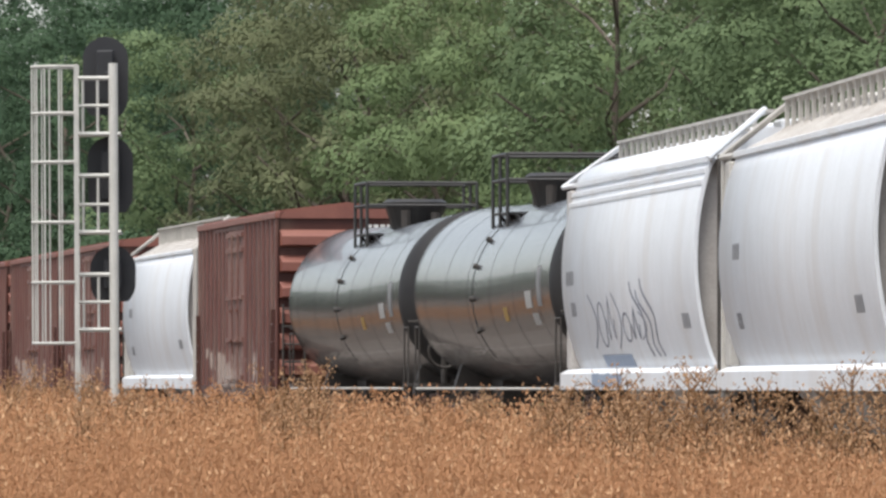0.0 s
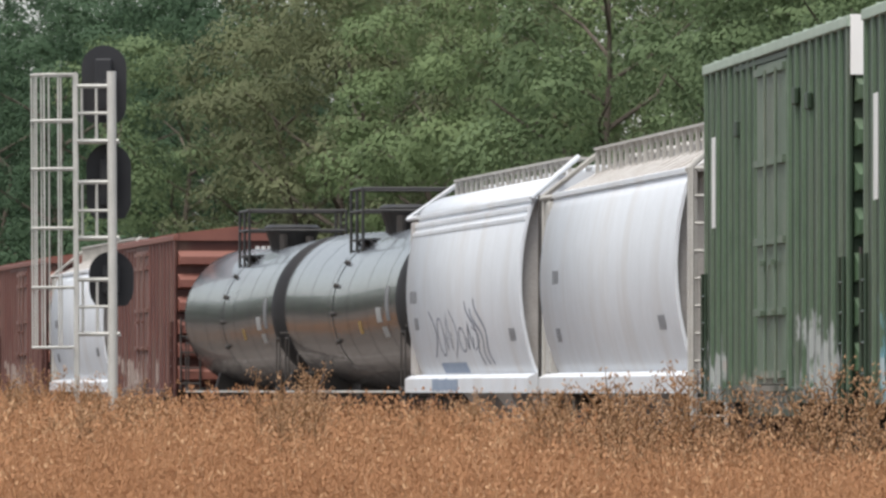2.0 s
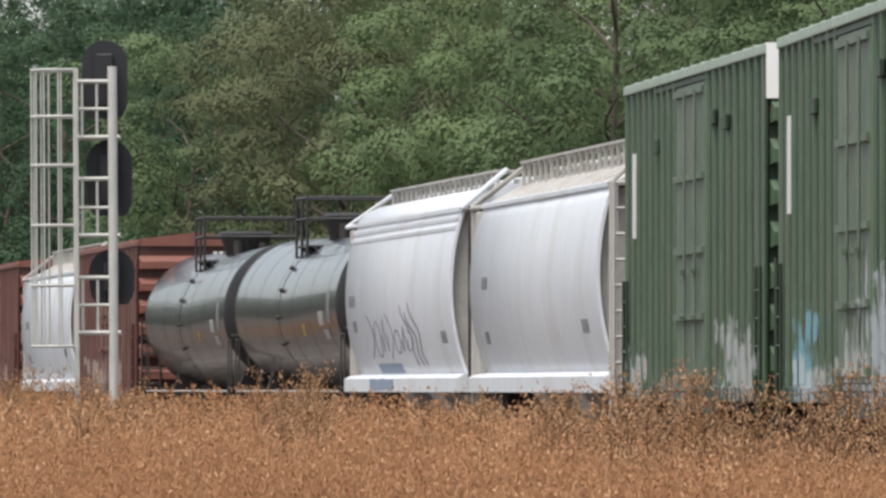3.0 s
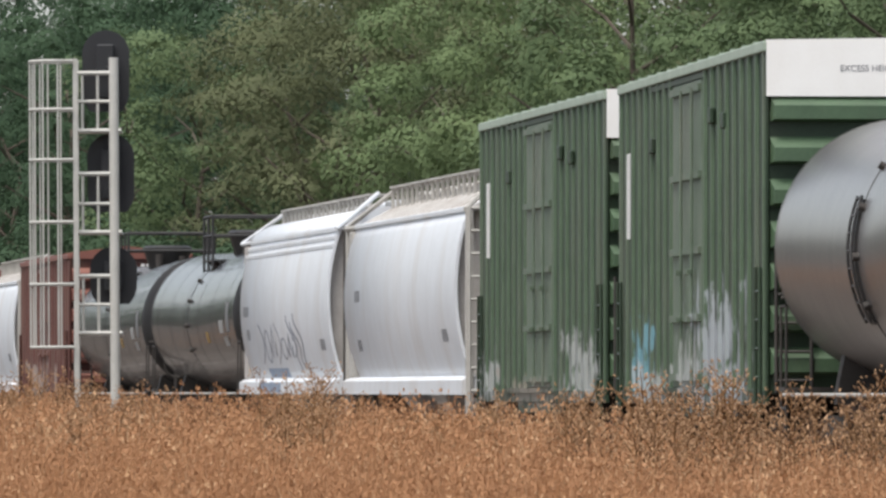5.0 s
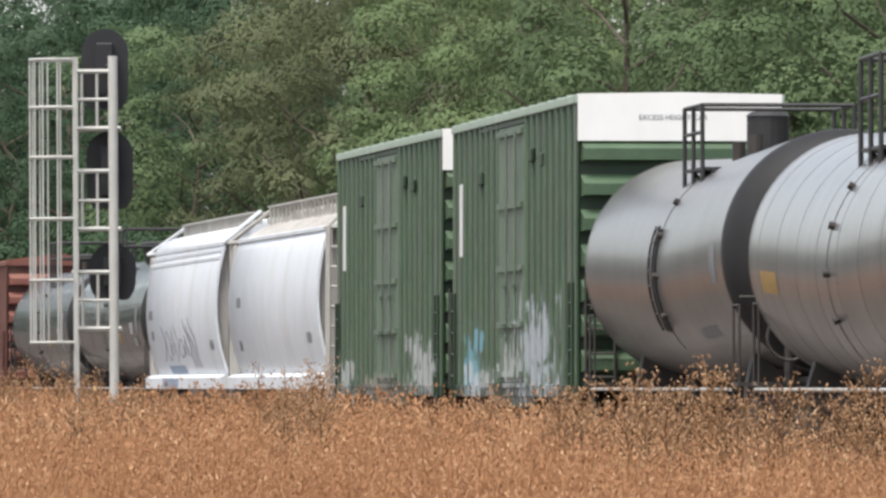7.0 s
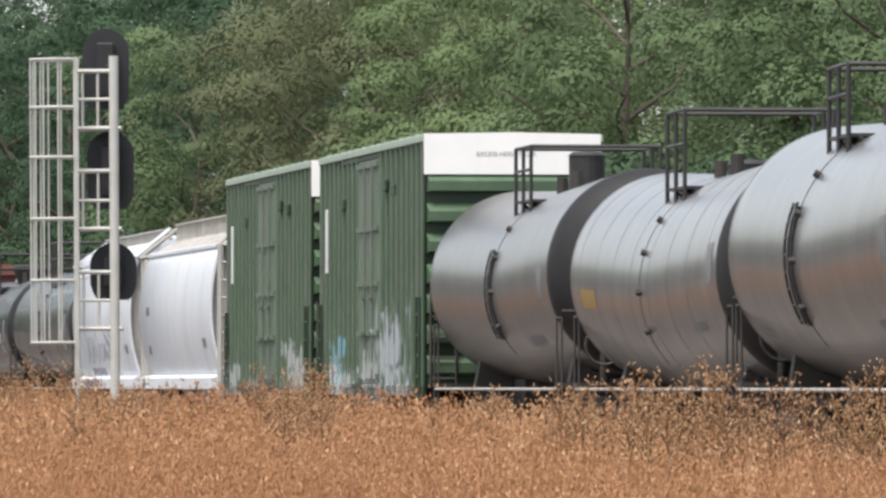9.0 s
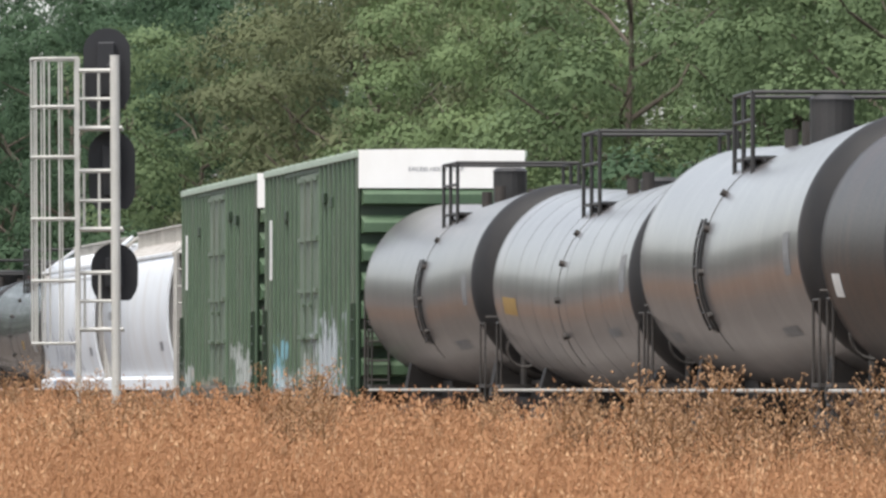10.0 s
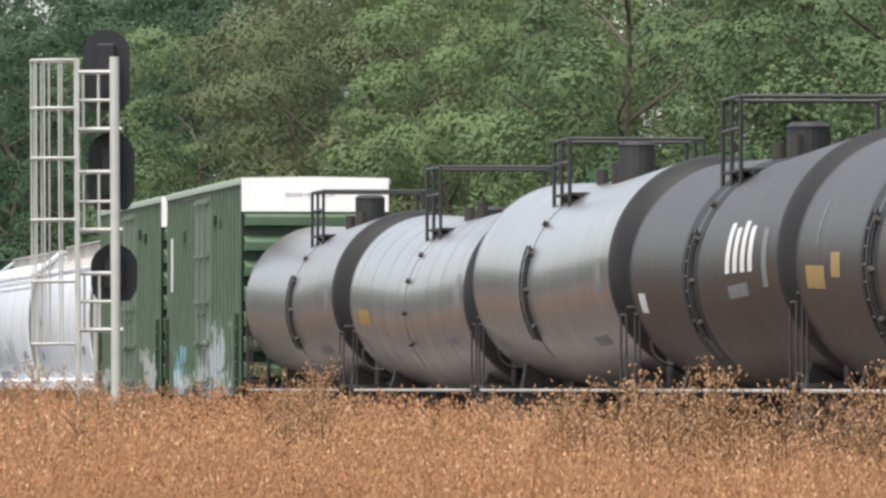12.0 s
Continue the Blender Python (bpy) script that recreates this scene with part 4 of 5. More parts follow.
    if seed == 1:
        bm = bmesh.new()
        patch(bm, hb - 7.0, hb - 3.4, 0.97, 1.19, 1.535, 5, 14, 0.15)
        part("sill_patch", bm, M_SILL_PATCH, ob, "blue-grey painted sill patch")
        bm = bmesh.new()
        stripe(bm, hb - 5.2, 1.27, 1.44, 3.5)
        part("body_patch", bm, M_SILL_PATCH, ob, "blue-grey painted patch over the sill")
    coupler(ob, h)
    bogies(ob, h - 1.9)


def hoppers():
    hopper(53.1, 69.95, "pale grey round-sided covered hopper with graffiti", 1, 3.9, M_HOPPER, M_HOPPER, 1)
    hopper(34.4, 51.9, "pale grey covered hopper with dusty ribbed roof", 2, 3.87, M_HOPPER, M_HOPPER_ROOF, 2)
    hopper(128.0, 144.5, "white round-sided covered hopper", 2, 3.87, M_HOPPER, M_HOPPER_ROOF, 3)


green_boxcars()
hoppers()
tanks()
brown_boxcars()


# ---- the signal
def signal():
    ob = tagged(new("railway_signal"), "silver-painted signal mast with caged ladder and three black heads", "railway signal")
    X, Y = -4.57, 123.0
    base = float(ground_z(X, Y))
    ob.matrix_basis = pose(X, Y, base, 0, -0.35, 0)
    B = -base
    bm = bmesh.new()
    bar(bm, (0, 0, 0), (0, 0, B + 5.57), 0.066, 12)
    box(bm, -0.25, 0.25, -0.2, 0.2, -0.1, 0.08)
    part("mast", bm, M_SIGNAL, ob)
    lx = -0.55
    bm = bmesh.new()
    for dx, dy in ((0.03, -0.22), (0.03, 0.22)):
        box(bm, lx + dx - 0.03, lx + dx + 0.03, dy - 0.02, dy + 0.02, 0, B + 5.55)
    z = 0.3
    while z < B + 5.5:
        bar(bm, (lx + 0.03, -0.22, z), (lx + 0.03, 0.22, z), 0.014, 5)
        z += 0.3
    part("ladder", bm, M_SIGNAL, ob)
    R, cx = 0.33, lx - 0.27
    def arc(k, n=12):
        a = math.radians(65 + 230 * k / n)
        return cx + R * math.cos(a), R * math.sin(a)
    for z in (5.52, 4.86, 4.17, 3.32, 2.47, 1.61):
        pts = [(lx, 0.27)] + [arc(k) for k in range(13)] + [(lx, -0.27)]
        bm = bmesh.new()
        tube(bm, [(*q, B + z) for q in pts], 0.023)
        part("cage_hoop", bm, M_SIGNAL, ob)
    for k in (0.6, 2.2, 3.3, 4.7, 6.3, 8.1, 9.4, 11.3):
        x, y = arc(k)
        bm = bmesh.new()
        bar(bm, (x, y, B + 1.61), (x, y, B + 5.52), 0.0135, 5)
        part("cage_bar", bm, M_SIGNAL, ob)
    for zs in ((5.36, 4.97, 4.57), (3.98, 3.57, 3.18), (2.58, 2.19, 1.80)):
        bm = bmesh.new()
        for i, z in enumerate(zs):
            bar(bm, (lx + 0.03, 0, B + z), (0.1 if i == 2 else 0, 0, B + z), 0.034 if i != 1 else 0.026, 6)
        for x in (-0.43, -0.22):
            bar(bm, (x, 0, B + zs[2]), (x, 0, B + zs[0]), 0.02, 6)
        box(bm, -0.5, 0.1, 0.02, 0.55, B + zs[2] - 0.03, B + zs[2])
        part("platform", bm, M_SIGNAL, ob)
    for zb, zt, x0 in ((4.84, 5.96, -0.12), (3.46, 4.54, -0.06), (2.2, 2.99, -0.03)):
        bm = bmesh.new()
        w, zc0, zc1 = 0.325, zb + 0.26, zt - 0.325
        ring = [(w * math.cos(math.pi * k / 16), zc1 + w * math.sin(math.pi * k / 16)) for k in range(17)]
        ring += [(-w * 0.98, zc0 - 0.05), (-w * 0.9, zb + 0.12), (-w * 0.72, zb + 0.02), (-w * 0.6, zb), (w * 0.6, zb), (w * 0.72, zb + 0.02), (w * 0.9, zb + 0.12), (w * 0.98, zc0 - 0.05)]
        loft(bm, [[(x0 + x, 0.34 + o, B + z) for x, z in ring] for o in (0, 0.03)])
        bmesh.ops.recalc_face_normals(bm, faces=bm.faces[:])
        head = part("signal_head", bm, M_SIGBLACK, ob, "black oval signal background")
        bm = bmesh.new()
        box(bm, x0 - 0.12, x0 + 0.12, 0.14, 0.34, B + zb + 0.18, B + zt - 0.2)
        box(bm, x0, 0.0, 0.1, 0.16, B + (zb + zt) / 2 - 0.06, B + (zb + zt) / 2 + 0.06)
        part("housing", bevelled(bm, 0.02), M_SIGBLACK, head)
        n = 3 if zt - zb > 0.9 else 2
        for k in range(n):
            z = B + zb + (zt - zb) * (k + 0.5) / n
            bm = bmesh.new()
            for j in range(9):
                a, b = math.radians(-10 + 200 * j / 9), math.radians(-10 + 200 * (j + 1) / 9)
                loft(bm, [[(x0 + r * math.cos(c), yy, z + r * math.sin(c)) for r in (0.11, 0.12) for c in ((a, b) if r < 0.115 else (b, a))] for yy in (0.37, 0.6)])
            bmesh.ops.recalc_face_normals(bm, faces=bm.faces[:])
            part("hood", bm, M_SIGBLACK, head)
            bm = bmesh.new()
            bar(bm, (x0, 0.36, z), (x0, 0.385, z), 0.1, 16)
            part("lens", bm, M_LENS, head)


signal()


# ---- dry grass
def blades(rng, x, y, hgt, heads, head_len, head_w, stem_w):
    """Stems and seed heads as arrays of points and faces."""
    n = len(x)
    z = ground_z(x, y)
    lean = rng.normal(0, 0.16, (n, 2)) * hgt[:, None]
    th = rng.uniform(0, math.pi, n)
    sw = np.stack([np.cos(th), np.sin(th)], 1) * stem_w[:, None]
    base = np.stack([x, y, z - 0.03], 1)
    mid = base + np.stack([lean[:, 0] * 0.35, lean[:, 1] * 0.35, hgt * 0.55], 1)
    tip = base + np.stack([lean[:, 0], lean[:, 1], hgt], 1)
    off = np.concatenate([sw, np.zeros((n, 1))], 1)
    sv = np.stack([base - off, base + off, mid + off, mid - off, tip], 1).reshape(-1, 3)
    i = np.arange(n)[:, None] * 5
    quads = (i + np.array([0, 1, 2, 3]))
    tris = (i + np.array([3, 2, 4]))
    # seed heads: small three-sided husks near the top
    k = np.repeat(np.arange(n), heads)
    m = len(k)
    f = 1 - rng.random(m) ** 1.6 * 0.45
    c = np.where((f < 0.55)[:, None], mid[k], mid[k] + (tip - mid)[k] * ((f - 0.55) / 0.45)[:, None])
    spread = (1.12 - f) * 0.16 * hgt[k]
    c = c + np.stack([rng.normal(0, 1, m) * spread, rng.normal(0, 1, m) * spread, rng.normal(0, 0.4, m) * spread], 1)
    d = np.stack([rng.normal(0, 0.45, m), rng.normal(0, 0.45, m), np.ones(m)], 1)
    d /= np.linalg.norm(d, axis=1)[:, None]
    L = head_len * rng.uniform(0.6, 1.4, m)
    W = head_w * rng.uniform(0.6, 1.4, m)
    ph = rng.uniform(0, 6.28, m)
    rows = []
    for j in range(3):
        a = ph + j * 2.094
        rows.append(c - d * L[:, None] * (0.1 + 0.2 * j) + np.stack([np.cos(a) * W * 1.25, np.sin(a) * W * 1.25, np.zeros(m)], 1))
    rows.append(c + d * L[:, None] / 2)
    hv = np.stack(rows, 1).reshape(-1, 3)
    i = np.arange(m)[:, None] * 4
    ht = np.concatenate([i + np.array(t) for t in ((3, 0, 1), (3, 1, 2), (3, 2, 0))])
    return sv, quads.tolist() + tris.tolist(), hv, ht.tolist()


def field_points(rng, y0, y1, dens, wide=0.075):
    area = (y1 - y0) * (y0 + y1) * wide
    n = int(area * dens)
    y = np.sqrt(rng.uniform(y0 ** 2, y1 ** 2, n))
    x = rng.uniform(-1, 1, n) * y * wide
    keep = lat_of(x, y) < -3.3
    return x[keep], y[keep]


def grass():
    rng = np.random.default_rng(4)
    for y0, y1, dens, hmean, heads, hl, hw in ((30, 46, 125, 0.92, 8, 0.026, 0.0045), (46, 70, 70, 0.95, 6, 0.032, 0.006), (70, 110, 24, 1.08, 5, 0.045, 0.0095), (110, 215, 6, 1.15, 7, 0.058, 0.014)):
        x, y = field_points(rng, y0, y1, dens)
        # a bare gravel strip lies between the grass and the line
        strip = lat_of(x, y) < -4.9
        x, y = x[strip], y[strip]
        # tufts: stems draw together round uneven centres
        x = x + 0.16 * np.sin(x * 7.3 + 3 * np.sin(y * 1.7)) + 0.07 * np.sin(x * 19 + y * 2.3)
        clump = 0.5 + 0.5 * np.sin(x * 1.7 + 2 * np.sin(y * 0.31)) * np.sin(y * 0.53 + 1.1)
        h = hmean * rng.normal(1, 0.1, len(x)) * (0.9 + 0.15 * clump)
        sv, sf, hv, hf = blades(rng, x, y, h, heads, hl, hw, rng.uniform(0.0025, 0.005, len(x)) * (1 + (y - 30) / 80))
        g = raw("dry_grass", sv.tolist(), sf, M_GRASS)
        tagged(g, "tall dry tan grass with small seed heads", "grass", kind="stuff")
        s = raw("seed", hv.tolist(), hf, M_SEED, g)
        s["kind"] = "stuff"
    # scattered pale straws that stand among the rest
    for y0, y1, dens, hmean, hl, hw in ((30, 46, 12, 0.96, 0.028, 0.0055), (46, 70, 8, 1.0, 0.036, 0.0078), (70, 110, 4, 1.13, 0.05, 0.011)):
        x, y = field_points(rng, y0, y1, dens)
        near = np.sin(x * 0.9 + 1.3 * np.sin(y * 0.23)) + np.sin(y * 0.41 + 2.0 + x * 0.3) > rng.uniform(-1.2, 1.2, len(x))
        x, y = x[near], y[near]
        sv, sf, hv, hf = blades(rng, x, y, hmean * rng.normal(1, 0.08, len(x)), 4, hl, hw, rng.uniform(0.003, 0.006, len(x)) * (1 + (y - 30) / 60))
        g = raw("straw", sv.tolist(), sf, M_PALE)
        tagged(g, "scattered pale straws among the dry grass", "grass", kind="stuff")
        raw("seed", hv.tolist(), hf, M_PALE, g)["kind"] = "stuff"
    # the field goes on to both sides, thinner
    n = 8000
    x, y = rng.uniform(-60, 14, n), rng.uniform(6, 240, n)
    keep = (lat_of(x, y) < -3.4) & (np.abs(x) > y * 0.073)
    x, y = x[keep], y[keep]
    sv, sf, hv, hf = blades(rng, x, y, rng.normal(0.95, 0.1, len(x)), 5, 0.09, 0.022, rng.uniform(0.008, 0.016, len(x)))
    g = raw("dry_grass", sv.tolist(), sf, M_GRASS)
    tagged(g, "thin dry tan grass of the wider field", "grass", kind="stuff")
    raw("seed", hv.tolist(), hf, M_SEED, g)["kind"] = "stuff"


grass()


# ---- tall dead weeds standing out of the grass
def weed(seed, height, spread, twigs, heads, label="tall dead brown weed with branched seed heads", head_paint=None):
    rnd = random.Random(seed)
    ob = tagged(new("dry_weed"), label, "weed", "tall weeds in the field")
    bm = bmesh.new()
    top = Vector((rnd.uniform(-0.08, 0.08), rnd.uniform(-0.08, 0.08), height * 0.9))
    knee = Vector((top.x * 0.3, top.y * 0.3, height * 0.5))
    bar(bm, (0, 0, -0.05), knee, 0.011, 5, 0.008)
    bar(bm, knee, top, 0.008, 5, 0.003)
    part("stem", bm, M_WEED, ob)
    bm = bmesh.new()
    spots = []
    for k in range(twigs):
        t = 0.42 + 0.58 * k / twigs
        p = knee.lerp(top, max(0.0, (t - 0.5) / 0.5)) if t > 0.5 else Vector((0, 0, 0)).lerp(knee, t / 0.5)
        a = k * 2.4 + rnd.uniform(-0.5, 0.5)
        ln = spread * rnd.uniform(0.5, 1.0) * (1.15 - 0.6 * t)
        e = p + Vector((math.cos(a) * ln, math.sin(a) * ln, ln * rnd.uniform(0.7, 1.5)))
        bar(bm, p, e, 0.005, 4, 0.0025)
        for j in range(heads):
            f = 0.35 + 0.65 * (j + rnd.random()) / heads
            spots.append(p.lerp(e, f) + Vector([rnd.gauss(0, 0.035) for _ in range(3)]))
    part("twig", bm, M_WEED, ob)["kind"] = "stuff"
    verts, faces = [], []
    for c in spots:
        L, W, ph = rnd.uniform(0.011, 0.023), rnd.uniform(0.006, 0.012), rnd.uniform(0, 6)
        i = len(verts)
        d = Vector((rnd.gauss(0, 0.5), rnd.gauss(0, 0.5), 1)).normalized() * L
        verts += [c - d, *[c + Vector((math.cos(ph + q * 1.571) * W, math.sin(ph + q * 1.571) * W, 0)) for q in range(4)], c + d]
        for q in range(4):
            faces += [(i, i + 1 + (q + 1) % 4, i + 1 + q), (i + 5, i + 1 + q, i + 1 + (q + 1) % 4)]
    raw("seed", [tuple(v) for v in verts], faces, head_paint or M_WEEDHEAD, ob)["kind"] = "stuff"
    return ob


def weeds():
    rnd = random.Random(8)
    kinds = [weed(1, 1.6, 0.34, 22, 9), weed(2, 1.5, 0.28, 18, 8), weed(3, 1.7, 0.2, 12, 6),
             weed(4, 1.55, 0.36, 16, 10, "dark brown dead weed with clustered seed heads", M_WEEDDARK)]
    fresh = [True] * 4
    # stretches of the field: across from, to, distance, spread of distance, how many, height
    for x0, x1, y, dy, n, sc in ((1.25, 2.05, 63, 3, 17, 1.0), (2.1, 3.2, 66, 4, 11, 0.93), (2.75, 3.4, 60, 3, 9, 1.0), (0.6, 1.4, 74, 5, 12, 0.86),
                                 (-1.6, -0.9, 76, 5, 12, 0.95), (-3.6, -2.4, 88, 6, 12, 0.9), (-6.6, -4.0, 108, 8, 24, 1.0), (-0.9, 0.7, 84, 8, 12, 0.84), (-4.2, -2.6, 72, 8, 8, 0.85),
                                 (-4.9, -1.5, 99, 7, 26, 0.76), (-1.5, 2.0, 97, 8, 34, 0.76), (2.0, 4.6, 95, 7, 20, 0.78), (0.8, 3.4, 72, 6, 16, 0.74)):
        for k in range(n):
            i = 3 if sc < 0.8 else rnd.choice((0, 0, 1, 1, 2))
            x, yy = rnd.uniform(x0, x1), y + rnd.uniform(-dy, dy)
            m = pose(x, yy, float(ground_z(x, yy)), rnd.uniform(-6, 6), rnd.uniform(-6, 6), rnd.uniform(0, 360))
            s = sc * rnd.uniform(0.88, 1.08)
            if fresh[i]:
                fresh[i] = False
                t = kinds[i]
                t.matrix_basis = m
            else:
                t = copy_thing(kinds[i], m)
            t.scale = (s, s, s)


weeds()


# ---- trees
def trunk_mesh(rng, height, limbs, spread):
    bm = bmesh.new()
    pts = [Vector((0, 0, -0.3))]
    for k in range(1, 6):
        pts.append(Vector((rng.uniform(-0.25, 0.25) * k / 2, rng.uniform(-0.25, 0.25) * k / 2, height * 0.8 * k / 5)))
    r0 = height * 0.017
    for k in range(5):
        bar(bm, pts[k], pts[k + 1], r0 * (1 - k * 0.17), 8, r0 * (1 - (k + 1) * 0.17))
    tips = []
    for k in range(limbs):
        t = 0.3 + 0.65 * k / limbs
        seg = min(int(t * 5), 4)
        p = pts[seg].lerp(pts[seg + 1], t * 5 - seg)
        a = k * 2.4 + rng.uniform(-0.4, 0.4)
        ln = spread * (1.05 - 0.55 * t) * rng.uniform(0.75, 1.1)
        q = p + Vector((math.cos(a) * ln * 0.55, math.sin(a) * ln * 0.55, ln * 0.3))
        e = p + Vector((math.cos(a + 0.2) * ln, math.sin(a + 0.2) * ln, ln * rng.uniform(0.45, 0.75)))
        rr = r0 * (0.5 - 0.3 * t)
        bar(bm, p, q, rr, 6, rr * 0.7)
        bar(bm, q, e, rr * 0.7, 5, rr * 0.3)
        tips += [q, e]
    return bm, pts, tips


def leaf_cloud(rng, centres, radii, per, size):
    """Small folded leaves set over many rounded boughs."""
    w = (np.asarray(radii) / np.mean(radii)) ** 2
    cnt = np.maximum((per * w).astype(int), 8)
    k = np.repeat(np.arange(len(centres)), cnt)
    n = len(k)
    d = rng.normal(0, 1, (n, 3))
    d /= np.linalg.norm(d, axis=1)[:, None]
    d[:, 2] = np.where(d[:, 2] < -0.25, -d[:, 2] * 0.8, d[:, 2])
    # knobbly boughs: radius swells in a few directions
    ph = rng.uniform(0, 6.28, (len(centres), 3))[k]
    knob = 1 + 0.2 * np.sin(5.5 * d[:, 0] + ph[:, 0]) + 0.2 * np.sin(6.0 * d[:, 1] + ph[:, 1]) + 0.2 * np.sin(6.5 * d[:, 2] + ph[:, 2])
    r = rng.uniform(0.88, 1.03, n) * knob
    c = np.asarray(centres)[k] + d * (np.asarray(radii)[k] * r)[:, None] * np.array([1, 1, 0.7])
    c += rng.normal(0, 0.06, (n, 3))
    nrm = d * 1.0 + np.array([0, 0, 0.2]) + rng.normal(0, 0.13, (n, 3))
    nrm /= np.linalg.norm(nrm, axis=1)[:, None]
    t = np.cross(nrm, rng.normal(0, 1, (n, 3)))
    t /= np.linalg.norm(t, axis=1)[:, None] + 1e-9
    b = np.cross(nrm, t)
    s = size * rng.uniform(0.6, 1.4, n)[:, None]
    v = np.stack([c - t * s * 0.9, c + t * s * 0.5 - b * s * 0.62, c + t * s * 0.5 + b * s * 0.62], 1).reshape(-1, 3)
    f = (np.arange(n)[:, None] * 3 + np.array([0, 1, 2])).tolist()
    return v, f


def tree(seed, height, rad, clumps, per, size, material, label, low=0.12, layered=False):
    rng = np.random.default_rng(seed)
    rnd = random.Random(seed)
    ob = tagged(new("tree"), label, "tree", "trees of the wood")
    bm, pts, tips = trunk_mesh(rnd, height, 12, rad)
    part("trunk", bm, M_BARK, ob)
    centres, radii = [], []
    for k in range(clumps):
        u = (k + rng.random()) / clumps
        z = height * (low + (0.93 - low) * u)
        prof = math.sin(math.pi * min(1, 0.16 + 0.84 * (1 - u) ** 0.8)) ** 0.6 if not layered else (0.5 + 0.5 * math.sin(math.pi * ((u * 3.2) % 1))) * (1.1 - u * 0.5)
        a = k * 2.39996 + rng.uniform(-0.5, 0.5)
        r = rad * prof * math.sqrt(rng.uniform(0.3, 1.0)) * 0.85
        centres.append((r * math.cos(a), r * math.sin(a), z))
        radii.append(rng.uniform(0.75, 1.95) * (0.8 if layered else 1) * rad / 4.2)
    if layered:
        # inner boughs close the crown round its trunk
        for k in range(9):
            centres.append((rng.uniform(-0.5, 0.5), rng.uniform(-0.5, 0.5), height * (0.12 + 0.09 * k)))
            radii.append(rng.uniform(1.1, 1.6))
    v, f = leaf_cloud(rng, centres, radii, per, size)
    raw("crown", v.tolist(), f, material, ob)
    return ob


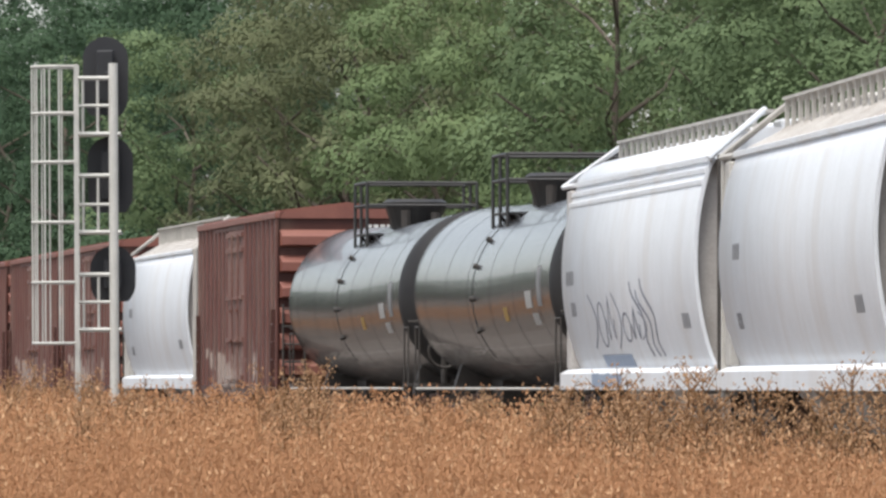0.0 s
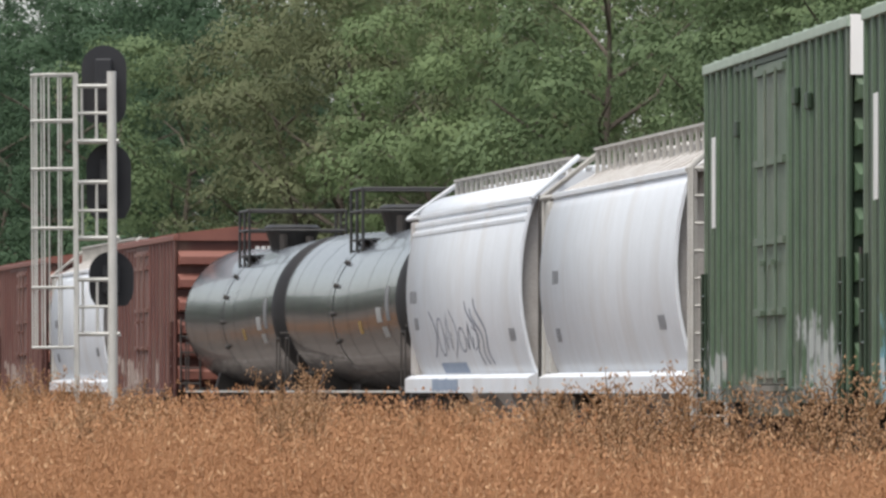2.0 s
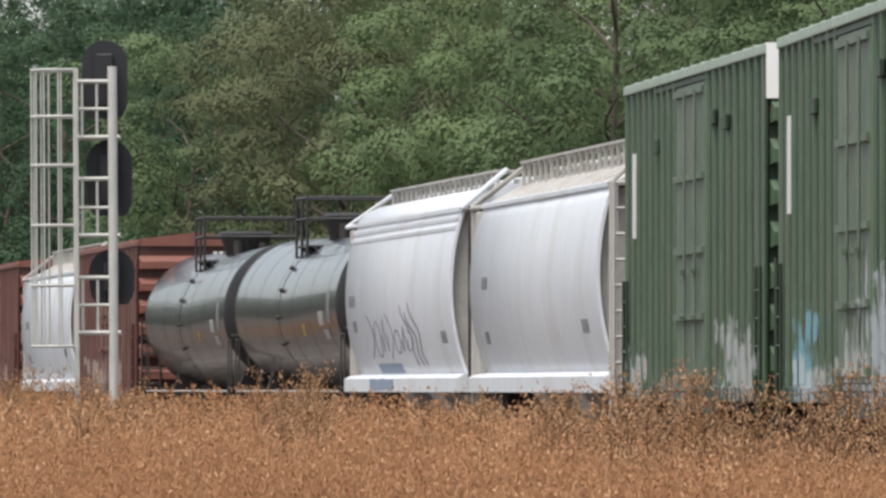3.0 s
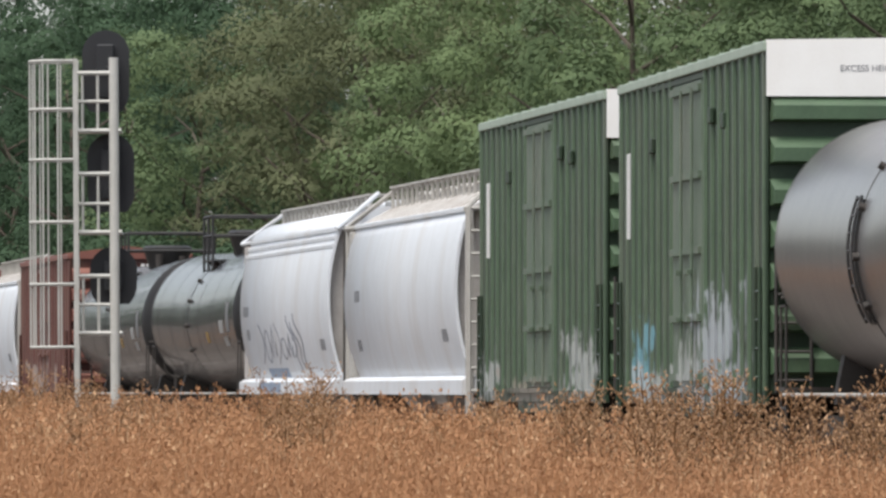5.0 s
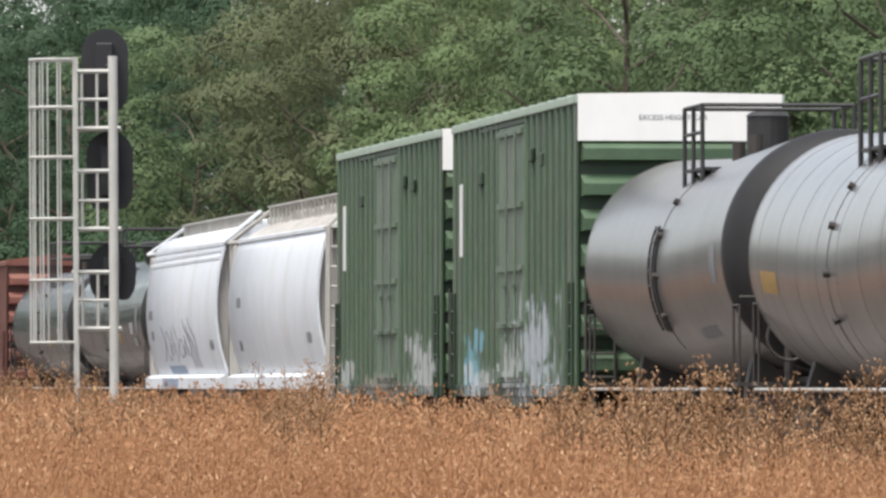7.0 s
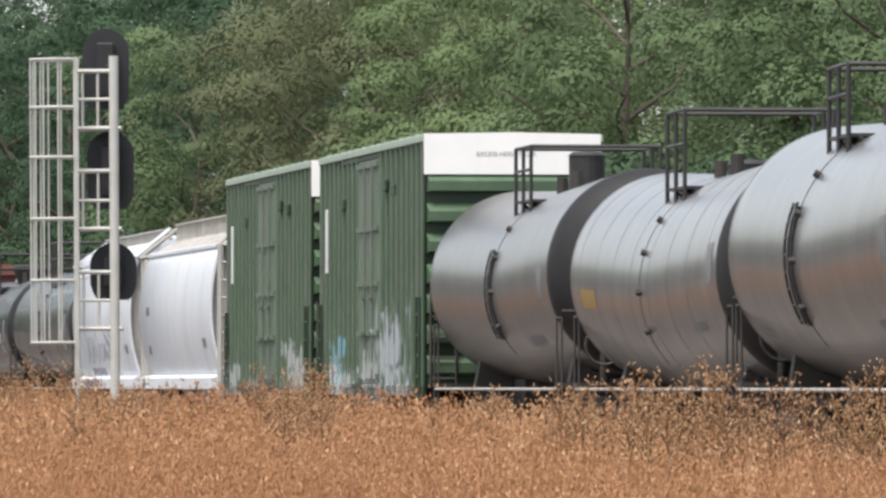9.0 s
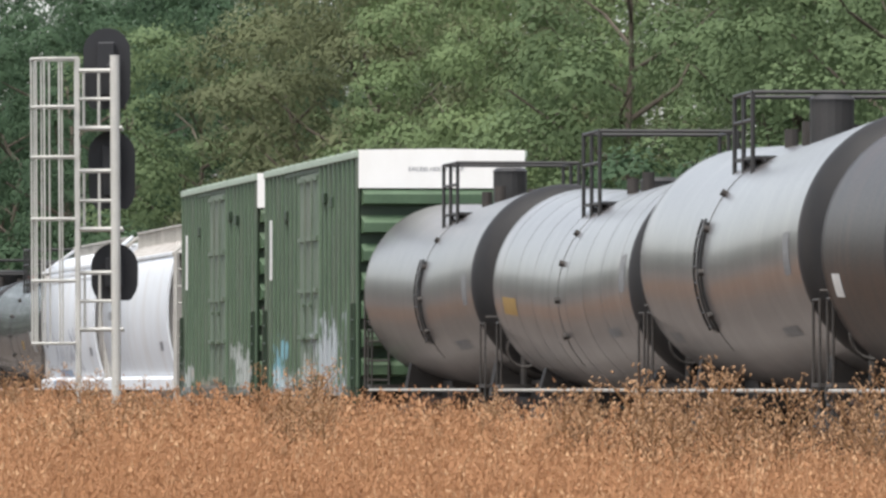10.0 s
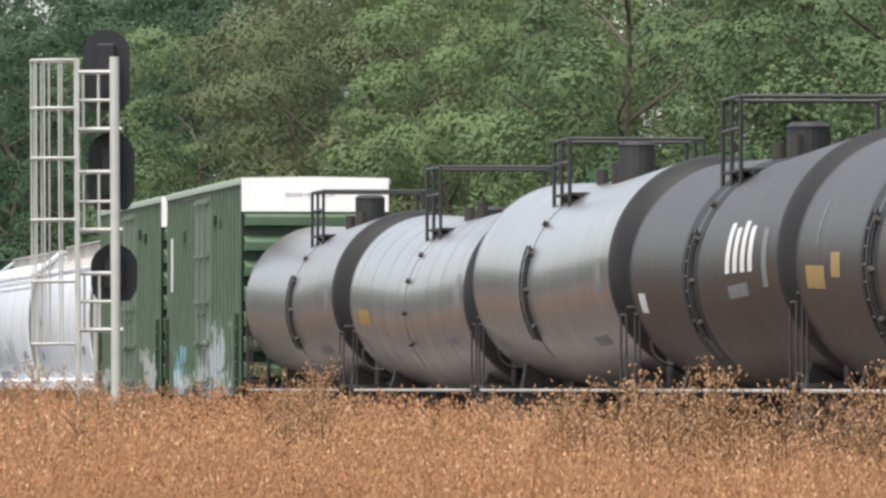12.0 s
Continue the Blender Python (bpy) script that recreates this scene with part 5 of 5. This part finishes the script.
def wood():
    rnd = random.Random(11)
    labels = ("tall dark green broadleaf tree in full leaf", "broad mid-green tree in full leaf", "yellow-green tree with loose crown", "olive-brown tree with dry foliage", "layered green tree with feathery boughs")
    protos = [tree(1, 14.5, 4.0, 34, 980, 0.073, M_LEAF[0], labels[0]),
              tree(2, 13.0, 4.4, 34, 1000, 0.073, M_LEAF[1], labels[1]),
              tree(3, 12.0, 3.8, 31, 1000, 0.073, M_LEAF[2], labels[2]),
              tree(4, 13.5, 4.2, 36, 950, 0.07, M_LEAF[3], labels[3]),
              tree(5, 13.0, 4.6, 42, 850, 0.073, M_LEAF[1], labels[4], layered=True)]
    used = [False] * 5

    def put(i, x, y, sc):
        m = pose(x, y, float(ground_z(x, y)), 0, 0, rnd.uniform(0, 360))
        if not used[i]:
            used[i] = True
            t = protos[i]
            t.matrix_basis = m
        else:
            t = copy_thing(protos[i], m)
        t.scale = (sc, sc, sc * rnd.uniform(0.94, 1.08))

    # edge of the wood: from far beyond the signal to near the right-hand bend
    p, q = Vector((-19.5, 335)), Vector((13.0, 178))
    n = 13
    kinds = (0, 0, 0, 0, 0, 1, 3, 3, 2, 2, 1, 4, 1, 1)
    for k in range(n + 1):
        c = p.lerp(q, k / n)
        put(kinds[k], c.x + rnd.uniform(-1, 1), c.y + rnd.uniform(-2, 2), rnd.uniform(0.86, 1.0) * (1.0 if k > 3 else 1.05))
    for row, (dx, dy, sc) in enumerate(((3.4, 9, 1.12), (8.5, 22, 1.3))):
        for k in range(10):
            c = p.lerp(q, (k + 0.5 * (row % 2)) / 9)
            put(rnd.choice((1, 3, 2, 3) if k < 7 else (1, 1, 4, 2)) if k > 3 else 0, c.x + dx + rnd.uniform(-1.2, 1.2), c.y + dy + rnd.uniform(-3, 3), sc * rnd.uniform(0.95, 1.08))
    for x, y, sc in ((-17.6, 352, 1.16), (-13.2, 345, 1.2), (-10.5, 330, 1.15), (-18.4, 374, 1.36), (-16.0, 368, 1.32)):
        put(0, x, y, sc)
    # low growth at the foot of the wood
    bush = [tree(21, 4.2, 2.4, 20, 620, 0.078, M_LEAF[1], "green bush at the edge of the wood", 0.02), tree(22, 5.0, 2.8, 22, 620, 0.08, M_LEAF[0], "dark green bush at the edge of the wood", 0.02)]
    for b in bush:
        b.name = "bush"
        tagged(b, category="bush", group="bushes by the wood")
    first = [True, True]
    for k in range(22):
        c = p.lerp(q, k / 21)
        i = rnd.choice((0, 1))
        x, y = c.x - 2.2 + rnd.uniform(-0.6, 0.8), c.y - 7 + rnd.uniform(-2, 2)
        m = pose(x, y, float(ground_z(x, y)), 0, 0, rnd.uniform(0, 360))
        if first[i]:
            first[i] = False
            bush[i].matrix_basis = m
            t = bush[i]
        else:
            t = copy_thing(bush[i], m)
        sc = rnd.uniform(0.8, 1.25)
        t.scale = (sc, sc, sc)
    # the wood goes on round the field, out of view
    far = tree(31, 13, 4.5, 34, 60, 0.42, M_LEAF[0], "dark green tree of the far field edge")
    tagged(far, group="trees round the field")
    spots = [(-27 - 6.0 * k, 340 - 3.5 * k + 9 * (k % 2)) for k in range(24)] + [(-260 + 6 * math.sin(k), 560 - 26 * k) for k in range(24)] + [(-140 + 15 * k, -60) for k in range(16)] + [(30 + 2 * math.sin(k * 2), 165 - 12 * k) for k in range(18)]
    for i, (x, y) in enumerate(spots):
        m = pose(x + rnd.uniform(-2, 2), y + rnd.uniform(-2, 2), float(ground_z(x, y)), 0, 0, rnd.uniform(0, 360))
        t = far if i == 0 else copy_thing(far, m)
        t.matrix_basis = m
        sc = rnd.uniform(0.9, 1.25)
        t.scale = (sc * 1.2, sc * 1.2, sc)


wood()


# ---- the train runs away along the line at about 36 km/h
def run(t):
    return 9.8669 * t + 0.5 * 0.01345 * t * t


def motions():
    for ob, mid, reach in TRAIN:
        rows = []
        for k in range(25):
            t = k * 0.5
            s = mid + run(t)
            a, b = on_track(s - reach), on_track(s + reach)
            c = (a + b) / 2
            rows.append((t, pose(c.x, c.y, 0, 0, 0, math.degrees(math.atan2(b.y - a.y, b.x - a.x)))))
        walk(ob, rows)


motions()
